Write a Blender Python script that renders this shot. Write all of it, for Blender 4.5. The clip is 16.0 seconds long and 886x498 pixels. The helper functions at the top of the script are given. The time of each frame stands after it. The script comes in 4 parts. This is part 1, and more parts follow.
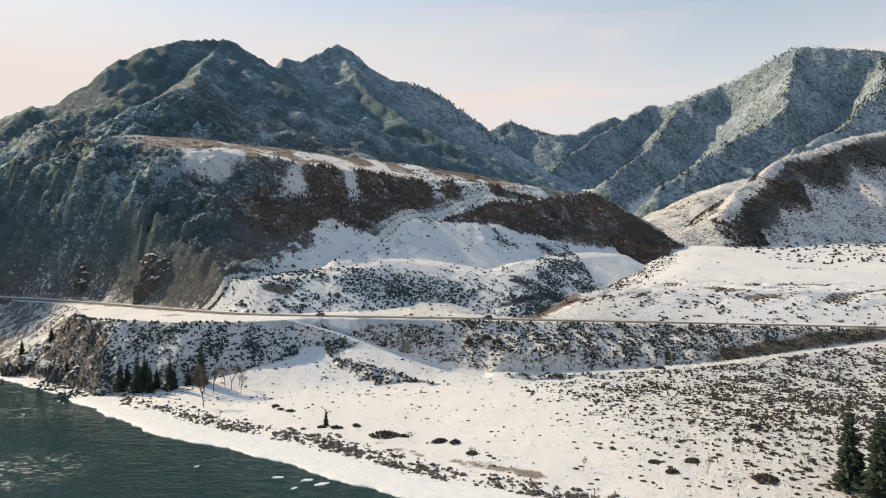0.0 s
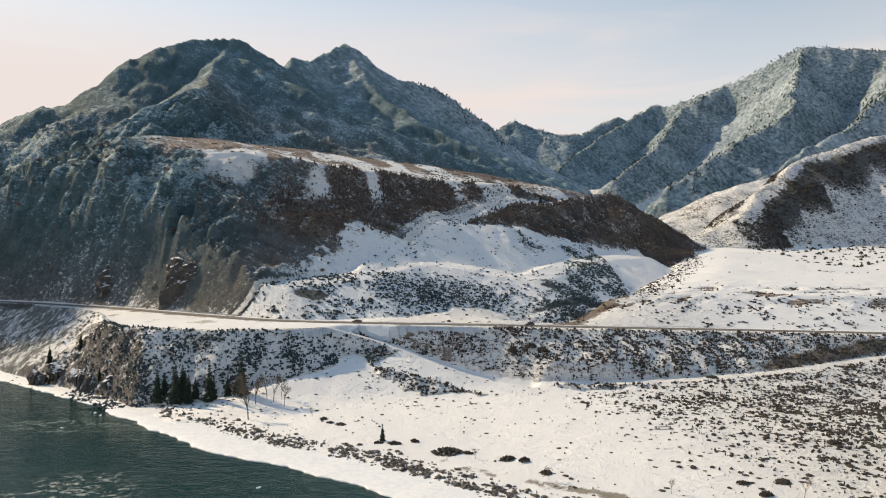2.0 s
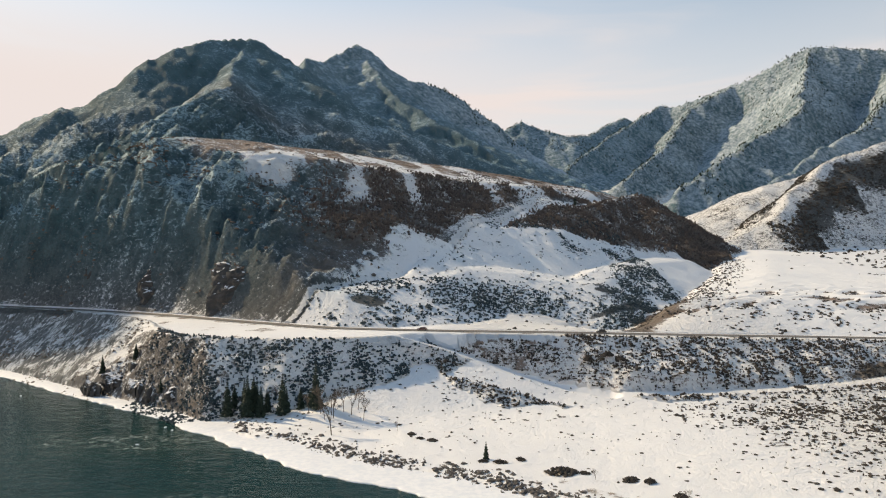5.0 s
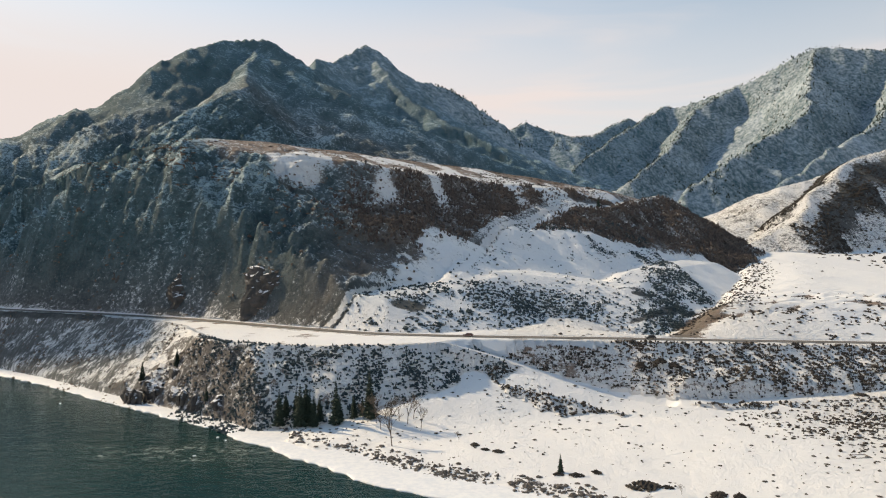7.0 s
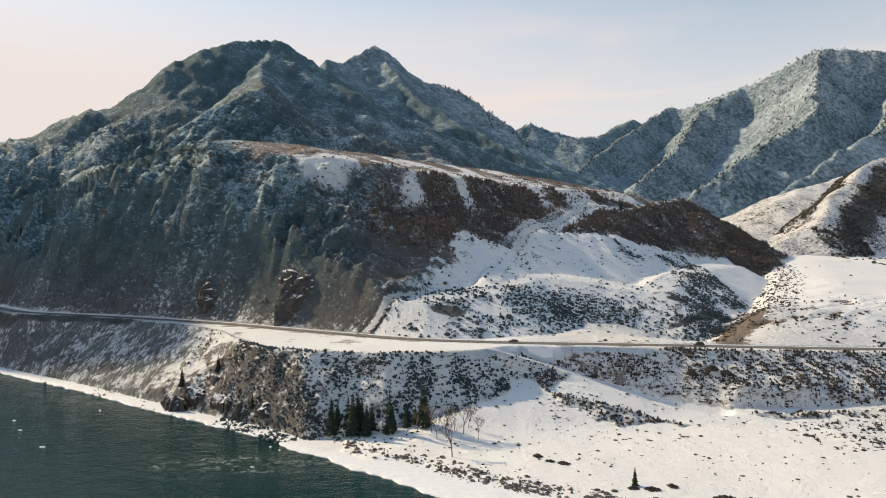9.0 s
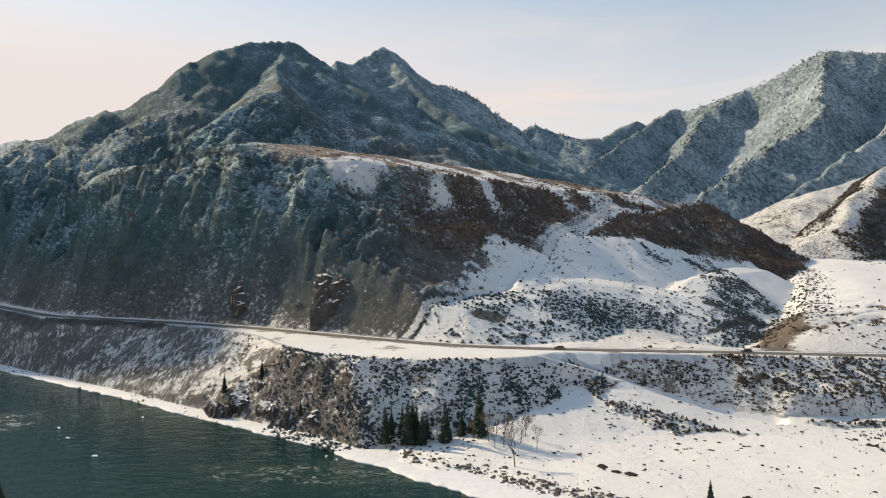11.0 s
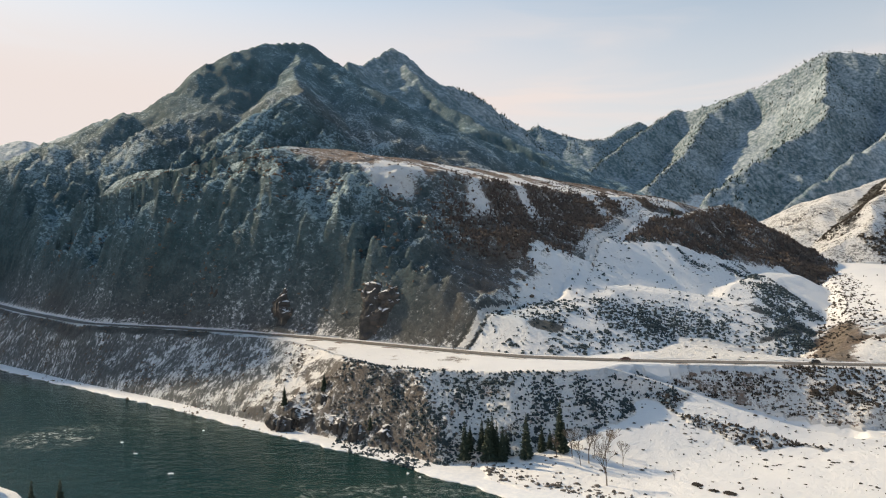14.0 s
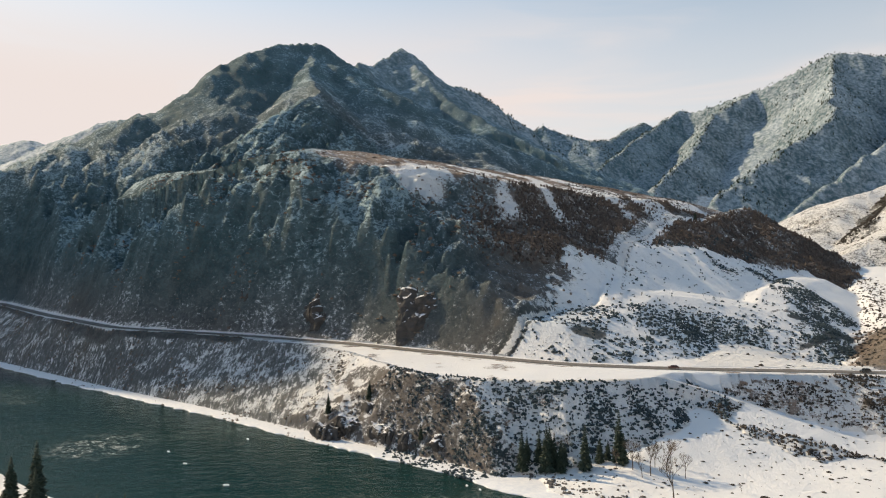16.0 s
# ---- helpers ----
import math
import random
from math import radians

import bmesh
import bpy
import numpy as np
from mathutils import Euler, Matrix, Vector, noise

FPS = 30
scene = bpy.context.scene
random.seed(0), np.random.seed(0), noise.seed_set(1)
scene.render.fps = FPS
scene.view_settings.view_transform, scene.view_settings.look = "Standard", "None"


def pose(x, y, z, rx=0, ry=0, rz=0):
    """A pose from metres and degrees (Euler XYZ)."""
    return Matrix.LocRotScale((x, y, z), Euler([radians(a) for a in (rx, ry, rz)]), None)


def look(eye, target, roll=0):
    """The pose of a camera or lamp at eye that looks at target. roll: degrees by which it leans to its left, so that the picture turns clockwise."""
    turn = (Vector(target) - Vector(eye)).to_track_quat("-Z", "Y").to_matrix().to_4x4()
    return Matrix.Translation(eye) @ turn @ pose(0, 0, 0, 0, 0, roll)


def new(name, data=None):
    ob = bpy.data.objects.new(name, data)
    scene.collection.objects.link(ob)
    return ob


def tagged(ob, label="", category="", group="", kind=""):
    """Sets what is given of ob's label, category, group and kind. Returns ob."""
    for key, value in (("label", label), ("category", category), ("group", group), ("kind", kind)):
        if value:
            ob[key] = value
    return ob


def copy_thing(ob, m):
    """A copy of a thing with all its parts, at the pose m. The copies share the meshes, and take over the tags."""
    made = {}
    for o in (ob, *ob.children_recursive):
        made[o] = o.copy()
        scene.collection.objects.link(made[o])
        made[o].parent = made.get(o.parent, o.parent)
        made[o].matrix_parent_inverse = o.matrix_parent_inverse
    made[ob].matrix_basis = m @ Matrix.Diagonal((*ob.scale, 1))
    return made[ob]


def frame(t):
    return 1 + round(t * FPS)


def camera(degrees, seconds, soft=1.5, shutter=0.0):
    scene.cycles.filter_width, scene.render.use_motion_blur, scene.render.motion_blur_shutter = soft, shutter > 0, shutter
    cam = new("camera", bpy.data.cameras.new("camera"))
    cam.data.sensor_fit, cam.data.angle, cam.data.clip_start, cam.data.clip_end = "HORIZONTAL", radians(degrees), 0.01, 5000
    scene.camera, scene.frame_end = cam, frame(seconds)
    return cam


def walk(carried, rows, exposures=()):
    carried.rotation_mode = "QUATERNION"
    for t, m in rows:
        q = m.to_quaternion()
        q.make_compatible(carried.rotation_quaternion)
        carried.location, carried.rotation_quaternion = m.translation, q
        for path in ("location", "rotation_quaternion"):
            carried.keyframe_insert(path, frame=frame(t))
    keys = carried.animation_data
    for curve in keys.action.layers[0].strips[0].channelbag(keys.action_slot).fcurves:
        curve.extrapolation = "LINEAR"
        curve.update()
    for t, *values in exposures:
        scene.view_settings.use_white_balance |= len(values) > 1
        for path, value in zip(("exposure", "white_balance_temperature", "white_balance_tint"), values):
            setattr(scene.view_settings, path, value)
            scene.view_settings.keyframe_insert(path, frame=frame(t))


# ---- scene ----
cam = camera(67.0, 16.0, soft=1.15)
PATH = [
    (0, (0.00, -0.00, 55.78), (-0.00, 99.99, 57.18), 0.00),
    (0.5, (-4.66, 2.39, 56.68), (-4.64, 102.38, 58.11), 0.04),
    (1, (-9.45, 4.78, 57.45), (-9.45, 104.77, 58.85), 0.04),
    (1.5, (-14.17, 7.12, 57.90), (-14.12, 107.11, 59.26), 0.04),
    (2, (-19.22, 9.46, 58.25), (-19.22, 109.45, 59.62), 0.01),
    (2.5, (-24.25, 11.69, 58.49), (-24.21, 111.68, 59.87), -0.01),
    (3, (-29.55, 13.87, 58.70), (-29.53, 113.86, 60.15), -0.06),
    (3.5, (-34.73, 15.93, 58.95), (-34.66, 115.92, 60.43), -0.07),
    (4, (-40.16, 17.83, 59.26), (-40.10, 117.82, 60.76), -0.09),
    (6.5, (-66.03, 25.76, 61.38), (-65.93, 125.75, 63.01), -0.14),
    (7, (-71.32, 27.15, 61.84), (-71.26, 127.14, 63.48), -0.14),
    (7.5, (-76.27, 28.44, 62.27), (-76.17, 128.42, 63.92), -0.10),
    (8, (-81.25, 29.78, 62.73), (-81.16, 129.77, 64.40), -0.05),
    (8.5, (-86.22, 30.98, 63.22), (-86.14, 130.96, 64.93), -0.03),
    (9, (-91.18, 32.00, 63.81), (-91.11, 131.99, 65.54), -0.01),
    (11.5, (-115.91, 35.73, 66.24), (-115.85, 135.71, 68.12), 0.11),
    (12, (-120.84, 36.54, 66.80), (-120.78, 136.53, 68.67), 0.12),
    (12.5, (-125.51, 37.38, 67.64), (-125.05, 137.36, 69.54), 0.13),
    (13, (-130.27, 38.26, 68.58), (-129.71, 138.24, 70.53), 0.13),
    (13.5, (-135.04, 39.10, 69.31), (-134.46, 139.08, 71.22), 0.11),
    (14, (-139.87, 39.92, 70.01), (-139.28, 139.90, 71.86), 0.08),
    (14.5, (-144.83, 40.75, 70.75), (-144.27, 140.74, 72.56), 0.08),
    (15, (-149.71, 41.68, 71.49), (-149.13, 141.66, 73.27), 0.13),
    (15.5, (-154.58, 42.63, 72.14), (-154.03, 142.62, 73.94), 0.17),
    (16, (-159.29, 43.54, 72.78), (-158.74, 143.52, 74.61), 0.21),
]
walk(cam, [(t, look(eye, target, roll)) for t, eye, target, roll in PATH], [(0, 0.20, 7350, -1), (16, 0.20, 7350, -1)])

# ---- daylight ----
SUN_LEFT, SUN_UP = 58.0, 32.0  # degrees left of +y, degrees above the horizon
world = bpy.data.worlds.new("winter_sky")
scene.world = world
world.use_nodes = True
wt = world.node_tree
wt.nodes.clear()
w_out = wt.nodes.new("ShaderNodeOutputWorld")
w_bg = wt.nodes.new("ShaderNodeBackground")
w_sky = wt.nodes.new("ShaderNodeTexSky")
w_sky.sky_type, w_sky.sun_disc = "NISHITA", False
w_sky.sun_elevation, w_sky.sun_rotation = radians(SUN_UP), radians(-SUN_LEFT)
w_sky.altitude, w_sky.air_density, w_sky.dust_density, w_sky.ozone_density = 900, 1.2, 0.8, 1.8
w_bg.inputs["Strength"].default_value = 0.155
# pale haze low over the mountains and a thin veil of cloud, clear blue further up
w_co = wt.nodes.new("ShaderNodeTexCoord")
w_xyz = wt.nodes.new("ShaderNodeSeparateXYZ")
w_map = wt.nodes.new("ShaderNodeMapping")
w_map.inputs["Scale"].default_value = (1.0, 1.0, 5.0)
w_noise = wt.nodes.new("ShaderNodeTexNoise")
for key, v in (("Scale", 1.7), ("Detail", 5.0), ("Roughness", 0.5), ("Distortion", 0.6)):
    w_noise.inputs[key].default_value = v
w_side = wt.nodes.new("ShaderNodeVectorMath")
w_side.operation = "DOT_PRODUCT"
w_side.inputs[1].default_value = (-0.80, 0.60, 0.0)


def sky_range(v, a, b, c, d):
    node = wt.nodes.new("ShaderNodeMapRange")
    node.interpolation_type = "SMOOTHSTEP"
    wt.links.new(v, node.inputs[0])
    for k, x in enumerate((a, b, c, d)):
        node.inputs[k + 1].default_value = x
    return node.outputs[0]


def sky_math(op, a, b):
    node = wt.nodes.new("ShaderNodeMath")
    node.operation, node.use_clamp = op, True
    for k, v in enumerate((a, b)):
        if isinstance(v, float):
            node.inputs[k].default_value = v
        else:
            wt.links.new(v, node.inputs[k])
    return node.outputs[0]


wt.links.new(w_co.outputs["Generated"], w_xyz.inputs[0])
wt.links.new(w_co.outputs["Generated"], w_map.inputs["Vector"])
wt.links.new(w_map.outputs[0], w_noise.inputs["Vector"])
wt.links.new(w_co.outputs["Generated"], w_side.inputs[0])
low = sky_range(w_xyz.outputs["Z"], 0.22, 0.48, 1.0, 0.0)
sunward = sky_range(w_side.outputs["Value"], 0.15, 0.80, 0.55, 0.97)
veil = sky_range(w_noise.outputs["Fac"], 0.42, 0.66, 0.0, 0.5)
haze = sky_math("MULTIPLY", low, sky_math("ADD", sunward, veil))
w_mix = wt.nodes.new("ShaderNodeMix")
w_mix.data_type = "RGBA"
wt.links.new(haze, w_mix.inputs[0])
wt.links.new(w_sky.outputs[0], w_mix.inputs[6])
w_mix.inputs[7].default_value = (4.8, 4.25, 4.75, 1.0)
wt.links.new(w_mix.outputs[2], w_bg.inputs["Color"])
wt.links.new(w_bg.outputs[0], w_out.inputs["Surface"])

sun = new("sun", bpy.data.lights.new("sun", "SUN"))
sun.data.energy, sun.data.angle, sun.data.color = 4.2, radians(1.2), (1.0, 0.785, 0.60)
a, e = radians(SUN_LEFT), radians(SUN_UP)
TO_SUN = Vector((-math.sin(a) * math.cos(e), math.cos(a) * math.cos(e), math.sin(e)))
sun.matrix_world = look(TO_SUN * 500, (0, 0, 0))


# ---- materials ----
def material(name):
    m = bpy.data.materials.new(name)
    m.use_nodes = True
    m.node_tree.nodes.clear()
    return m


class Nodes:
    """Short names for the nodes of one material."""

    def __init__(self, m):
        self.t = m.node_tree

    def n(self, kind, **props):
        node = self.t.nodes.new(kind)
        for k, v in props.items():
            setattr(node, k, v)
        return node

    def put(self, socket, v):
        if isinstance(v, (int, float)):
            socket.default_value = v
        elif isinstance(v, tuple):
            socket.default_value = (*v, 1.0) if len(socket.default_value) == 4 else v
        else:
            self.t.links.new(v, socket)

    def math(self, op, a, b=0.0, c=None):
        node = self.n("ShaderNodeMath", operation=op)
        for k, v in enumerate((a, b) if c is None else (a, b, c)):
            self.put(node.inputs[k], v)
        return node.outputs[0]

    def step(self, v, lo, hi):
        node = self.n("ShaderNodeMapRange", interpolation_type="SMOOTHSTEP")
        for k, x in enumerate((v, lo, hi, 0.0, 1.0)):
            self.put(node.inputs[k], x)
        return node.outputs[0]

    def mix(self, f, a, b):
        node = self.n("ShaderNodeMix", data_type="RGBA")
        self.put(node.inputs[0], f)
        self.put(node.inputs[6], a)
        self.put(node.inputs[7], b)
        return node.outputs[2]

    def noise(self, co, scale, detail=4.0, rough=0.55, warp=0.0):
        node = self.n("ShaderNodeTexNoise")
        self.put(node.inputs["Vector"], co)
        for k, v in (("Scale", scale), ("Detail", detail), ("Roughness", rough), ("Distortion", warp)):
            self.put(node.inputs[k], v)
        return node.outputs["Fac"]

    def place(self, sx=1.0, sy=1.0, sz=1.0, turn=0.0):
        g = self.n("ShaderNodeNewGeometry")
        m = self.n("ShaderNodeMapping")
        self.put(m.inputs["Vector"], g.outputs["Position"])
        m.inputs["Scale"].default_value = (sx, sy, sz)
        m.inputs["Rotation"].default_value = (0, 0, turn)
        return m.outputs[0]

    def attr(self, name):
        return self.n("ShaderNodeAttribute", attribute_name=name).outputs["Fac"]

    def bump(self, h, strength, dist):
        node = self.n("ShaderNodeBump")
        self.put(node.inputs["Height"], h)
        node.inputs["Strength"].default_value = strength
        node.inputs["Distance"].default_value = dist
        return node.outputs[0]

    def surface(self, color, rough, normal=None, **more):
        b = self.n("ShaderNodeBsdfPrincipled")
        self.put(b.inputs["Base Color"], color)
        self.put(b.inputs["Roughness"], rough)
        if normal is not None:
            self.put(b.inputs["Normal"], normal)
        for k, v in more.items():
            self.put(b.inputs[k.replace("_", " ")], v)
        o = self.n("ShaderNodeOutputMaterial")
        self.t.links.new(b.outputs[0], o.inputs["Surface"])
        return b


SNOW = (0.80, 0.80, 0.82)


def ground_material():
    """Snow over rock and dry steppe. 'cover' says how much snow lies, 'tone' runs from rock to dry grass, 'fleck' how
    rough and peppered the ground is, 'streak' where the snow lies in runnels down a bank, 'haze_shade' where teal haze
    and shade are painted into the colour, 'remote' how far off a slope is, with coarser crowns and paler painted haze,
    'soil' where pale earth lies bare, 'ledge' where snow lies along rock shelves."""
    m = material("snowy_ground")
    k = Nodes(m)
    co = k.place()
    cover, tone, fleck, streak, haze_shade, distant = (k.attr(a) for a in ("cover", "tone", "fleck", "streak", "haze_shade", "remote"))
    grit, fine = k.noise(co, 1.5, 5, 0.7), k.noise(co, 0.42, 7, 0.74)
    mid, big = k.noise(co, 0.085, 7, 0.7, 0.4), k.noise(co, 0.014, 5, 0.62)
    runnel = k.noise(k.place(1.0, 0.22, 0.35, radians(-38)), 0.75, 6, 0.7)
    pepper = k.math("ADD", k.math("MULTIPLY", grit, 0.3), k.math("MULTIPLY", fine, 0.7))
    crowns = k.noise(co, 0.075, 5, 0.72)
    pepper = k.math("ADD", k.math("MULTIPLY", pepper, k.math("SUBTRACT", 1.0, distant)), k.math("MULTIPLY", crowns, distant))
    drift = k.math("ADD", k.math("MULTIPLY", pepper, 0.5), k.math("ADD", k.math("MULTIPLY", mid, 0.36), k.math("MULTIPLY", big, 0.14)))
    rough = k.math("ADD", k.math("MULTIPLY", pepper, 0.68), k.math("ADD", k.math("MULTIPLY", mid, 0.22), k.math("MULTIPLY", big, 0.10)))
    shelf = k.noise(k.place(0.7, 0.5, 1.1, radians(25)), 0.36, 6, 0.68, 1.0)
    ledge = k.attr("ledge")
    rough = k.math("ADD", k.math("MULTIPLY", rough, k.math("SUBTRACT", 1.0, ledge)), k.math("MULTIPLY", k.math("ADD", k.math("MULTIPLY", shelf, 0.62), k.math("MULTIPLY", pepper, 0.38)), ledge))
    rough = k.math("ADD", k.math("MULTIPLY", rough, k.math("SUBTRACT", 1.0, streak)), k.math("MULTIPLY", k.math("ADD", k.math("MULTIPLY", runnel, 0.7), k.math("MULTIPLY", mid, 0.3)), streak))
    broken = k.math("ADD", k.math("MULTIPLY", drift, k.math("SUBTRACT", 1.0, fleck)), k.math("MULTIPLY", rough, fleck))
    edge = k.math("ADD", k.math("MULTIPLY", cover, 0.46), 0.27)
    over = k.math("SUBTRACT", edge, broken)
    snow = k.math("ADD", k.math("MULTIPLY", k.step(over, -0.02, 0.035), 0.72), k.math("MULTIPLY", k.step(over, -0.12, 0.10), 0.28))
    # snow edges soften with distance, part of the painted haze
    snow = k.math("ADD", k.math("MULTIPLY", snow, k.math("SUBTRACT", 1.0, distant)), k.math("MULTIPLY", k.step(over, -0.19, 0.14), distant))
    rock = k.mix(k.step(mid, 0.38, 0.66), (0.036, 0.047, 0.052), (0.088, 0.102, 0.108))
    rock = k.mix(k.math("MULTIPLY", k.step(big, 0.54, 0.68), 0.45), rock, (0.125, 0.098, 0.078))
    # rock turned teal: air haze and blue shade painted into its colour
    rock = k.mix(haze_shade, rock, k.mix(k.step(mid, 0.38, 0.66), (0.016, 0.090, 0.116), (0.042, 0.150, 0.192)))
    grass = k.mix(k.step(mid, 0.38, 0.66), (0.14, 0.10, 0.075), (0.30, 0.20, 0.145))
    earth = k.mix(tone, rock, grass)
    earth = k.mix(k.step(pepper, 0.36, 0.62), k.mix(0.55, earth, (0.024, 0.026, 0.027)), earth)
    earth = k.mix(k.attr("soil"), earth, k.mix(k.step(fine, 0.35, 0.65), (0.15, 0.13, 0.105), (0.30, 0.27, 0.22)))
    white = k.mix(k.step(big, 0.4, 0.7), (0.77, 0.77, 0.78), (0.84, 0.83, 0.82))
    # teal snow, paler on the farthest slopes: haze in the base colour
    hazed_snow = k.mix(distant, (0.21, 0.37, 0.44), (0.41, 0.50, 0.57))
    col = k.mix(snow, earth, k.mix(k.math("MULTIPLY", haze_shade, 0.95), white, hazed_snow))
    rocky = k.math("MULTIPLY", k.math("ADD", k.math("MULTIPLY", pepper, 0.6), mid), k.math("ADD", 0.025, fleck))
    height = k.math("ADD", rocky, k.math("MULTIPLY", snow, 0.06))
    k.surface(col, k.math("SUBTRACT", 0.95, k.math("MULTIPLY", snow, 0.2)), k.bump(height, 0.95, 5.0))
    return m


GROUND = ground_material()


def plain_material(name, a, b, scale, rough=0.9, relief=0.3, size=0.05):
    m = material(name)
    k = Nodes(m)
    co = k.place()
    f = k.noise(co, scale, 5, 0.6)
    k.surface(k.mix(k.step(f, 0.3, 0.7), a, b), rough, k.bump(f, relief, size))
    return m


def water_material():
    """Dark green running water: swell, ripples, and broken foam where it runs over stones."""
    m = material("river_water")
    k = Nodes(m)
    flow = radians(38)
    ripple = k.noise(k.place(0.4, 1.0, 1.0, flow), 0.7, 6, 0.68, 0.8)
    wave = k.noise(k.place(0.6, 1.0, 1.0, flow), 0.22, 4, 0.6, 0.7)
    reach = k.noise(k.place(0.45, 1.0, 1.0, flow), 0.022, 3, 0.5, 0.3)
    streak = k.noise(k.place(0.12, 1.0, 1.0, flow), 0.35, 5, 0.65, 0.5)
    h = k.math("ADD", k.math("MULTIPLY", ripple, 0.5), k.math("MULTIPLY", wave, 1.3))
    rapid = k.math("MULTIPLY", k.step(reach, 0.58, 0.70), 0.5)
    for place, radius in (((-112.0, 176.0, 0.0), 34.0), ((-292.0, 308.0, 0.0), 36.0)):
        away = k.n("ShaderNodeVectorMath", operation="DISTANCE")
        k.put(away.inputs[0], k.place())
        away.inputs[1].default_value = place
        riffle = k.math("SUBTRACT", 1.0, k.step(k.math("ADD", away.outputs["Value"], k.math("MULTIPLY", wave, 20.0)), radius * 0.5, radius))
        rapid = k.math("MAXIMUM", rapid, riffle)
    boil = k.noise(k.place(0.75, 1.0, 1.0, flow), 0.42, 7, 0.72, 1.2)
    foam = k.math("MULTIPLY", k.math("MULTIPLY", k.step(boil, 0.47, 0.64), k.step(wave, 0.38, 0.58)), rapid)
    thin = k.math("MULTIPLY", k.step(streak, 0.58, 0.76), 0.02)
    white = k.math("MINIMUM", k.math("ADD", k.math("MULTIPLY", foam, 0.9), thin), 1.0)
    deep = k.mix(k.step(reach, 0.3, 0.7), (0.006, 0.030, 0.031), (0.013, 0.038, 0.034))
    k.surface(k.mix(white, deep, (0.5, 0.52, 0.5)), k.math("ADD", 0.07, k.math("MULTIPLY", white, 0.6)), k.bump(h, 0.5, 0.7), IOR=1.33, Specular_IOR_Level=0.14)
    return m


WATER = water_material()
ASPHALT = plain_material("worn_asphalt", (0.09, 0.084, 0.078), (0.19, 0.175, 0.16), 0.5, 0.85, 0.2, 0.02)
ICE = plain_material("snowy_river_ice", (0.72, 0.74, 0.78), (0.84, 0.84, 0.85), 0.6, 0.6, 0.4, 0.1)

# ---- noise on arrays ----
GRAD = np.stack([np.cos(np.arange(64) * math.tau / 64), np.sin(np.arange(64) * math.tau / 64)], -1)
HASH = np.random.RandomState(7).permutation(4096)


def perlin(x, y, seed=0):
    """Smooth noise of about -1 to 1."""
    xi, yi = np.floor(x).astype(int), np.floor(y).astype(int)
    fx, fy = x - xi, y - yi
    u, v = fx * fx * fx * (fx * (fx * 6 - 15) + 10), fy * fy * fy * (fy * (fy * 6 - 15) + 10)

    def corner(dx, dy):
        g = GRAD[HASH[(HASH[(xi + dx + 57 * seed) & 4095] + yi + dy) & 4095] & 63]
        return g[..., 0] * (fx - dx) + g[..., 1] * (fy - dy)

    a, b = corner(0, 0) * (1 - u) + corner(1, 0) * u, corner(0, 1) * (1 - u) + corner(1, 1) * u
    return 1.5 * (a * (1 - v) + b * v)


def fbm(x, y, size, octaves=4, seed=0, rough=0.5):
    total, amp, norm = 0.0, 1.0, 0.0
    for n in range(octaves):
        total = total + amp * perlin(x / size + 13.7 * n, y / size - 7.3 * n, seed + n)
        norm += amp
        amp, size = amp * rough, size / 2.03
    return total / norm


def creased(x, y, size, octaves=3, seed=0):
    """0 on sharp creases, rising to about 1 between them."""
    total, amp, norm = 0.0, 1.0, 0.0
    for n in range(octaves):
        total = total + amp * np.abs(perlin(x / size + 5.1 * n, y / size + 9.2 * n, seed + n)) * 1.6
        norm += amp
        amp, size = amp * 0.5, size / 2.1
    return total / norm


def smooth(v, lo, hi):
    s = np.clip((v - lo) / (hi - lo), 0, 1)
    return s * s * (3 - 2 * s)


# ---- the lie of the land ----
SHORE = [(-1600, 480), (-1000, 560), (-760, 625), (-680, 634), (-600, 608), (-457, 500), (-360, 425), (-281, 369), (-213, 316), (-160, 277), (-134, 252), (-87, 209),
         (-54, 191), (-33, 174), (-11, 157), (40, 130), (120, 95), (250, 60), (600, -20), (1500, -200)]
NEAR_SHORE = [(-1600, 330), (-1000, 410), (-760, 470), (-640, 470), (-420, 372), (-318, 285), (-284, 258), (-266, 247), (-252, 233), (-232, 215), (-212, 199), (-190, 168), (-110, 85), (0, 40), (200, -60), (600, -180), (1500, -420)]
ROAD = [(-1600, 545, 42), (-1000, 625, 36), (-760, 690, 34), (-660, 698, 33.5), (-610, 688, 33.2), (-559, 656, 33), (-444, 535, 32), (-361, 460, 31), (-282, 430, 30.3), (-213, 401, 29.4), (-153, 365, 28.4), (-104, 338, 27.8),
        (-59, 328, 27.6), (4, 328, 26.6), (60, 331, 25.1), (117, 334, 23.8), (220, 336, 21.3), (350, 338, 19.5), (700, 330, 17.5), (1500, 300, 17)]
RIM = [(-1600, 536), (-1000, 616), (-760, 681), (-660, 689), (-612, 679), (-556, 648), (-444, 526), (-361, 455), (-282, 425), (-228, 393), (-202, 368), (-182, 334), (-164, 313), (-142, 300), (-112, 298), (-82, 303), (-58, 318),
       (4, 320), (60, 323), (117, 326), (220, 328), (350, 330), (700, 322), (1500, 292)]
PATH_DOWN = [(-70, 313, 26.8), (-48, 314, 20.5), (-11, 304, 8.5), (3, 299, 4.5), (16, 293, 3.0)]
RAMP = [(20, 292, 3.0), (77, 293, 6), (125, 297, 9.5), (178, 313, 13.5), (213, 319, 16.5), (260, 324, 19), (310, 329, 20)]
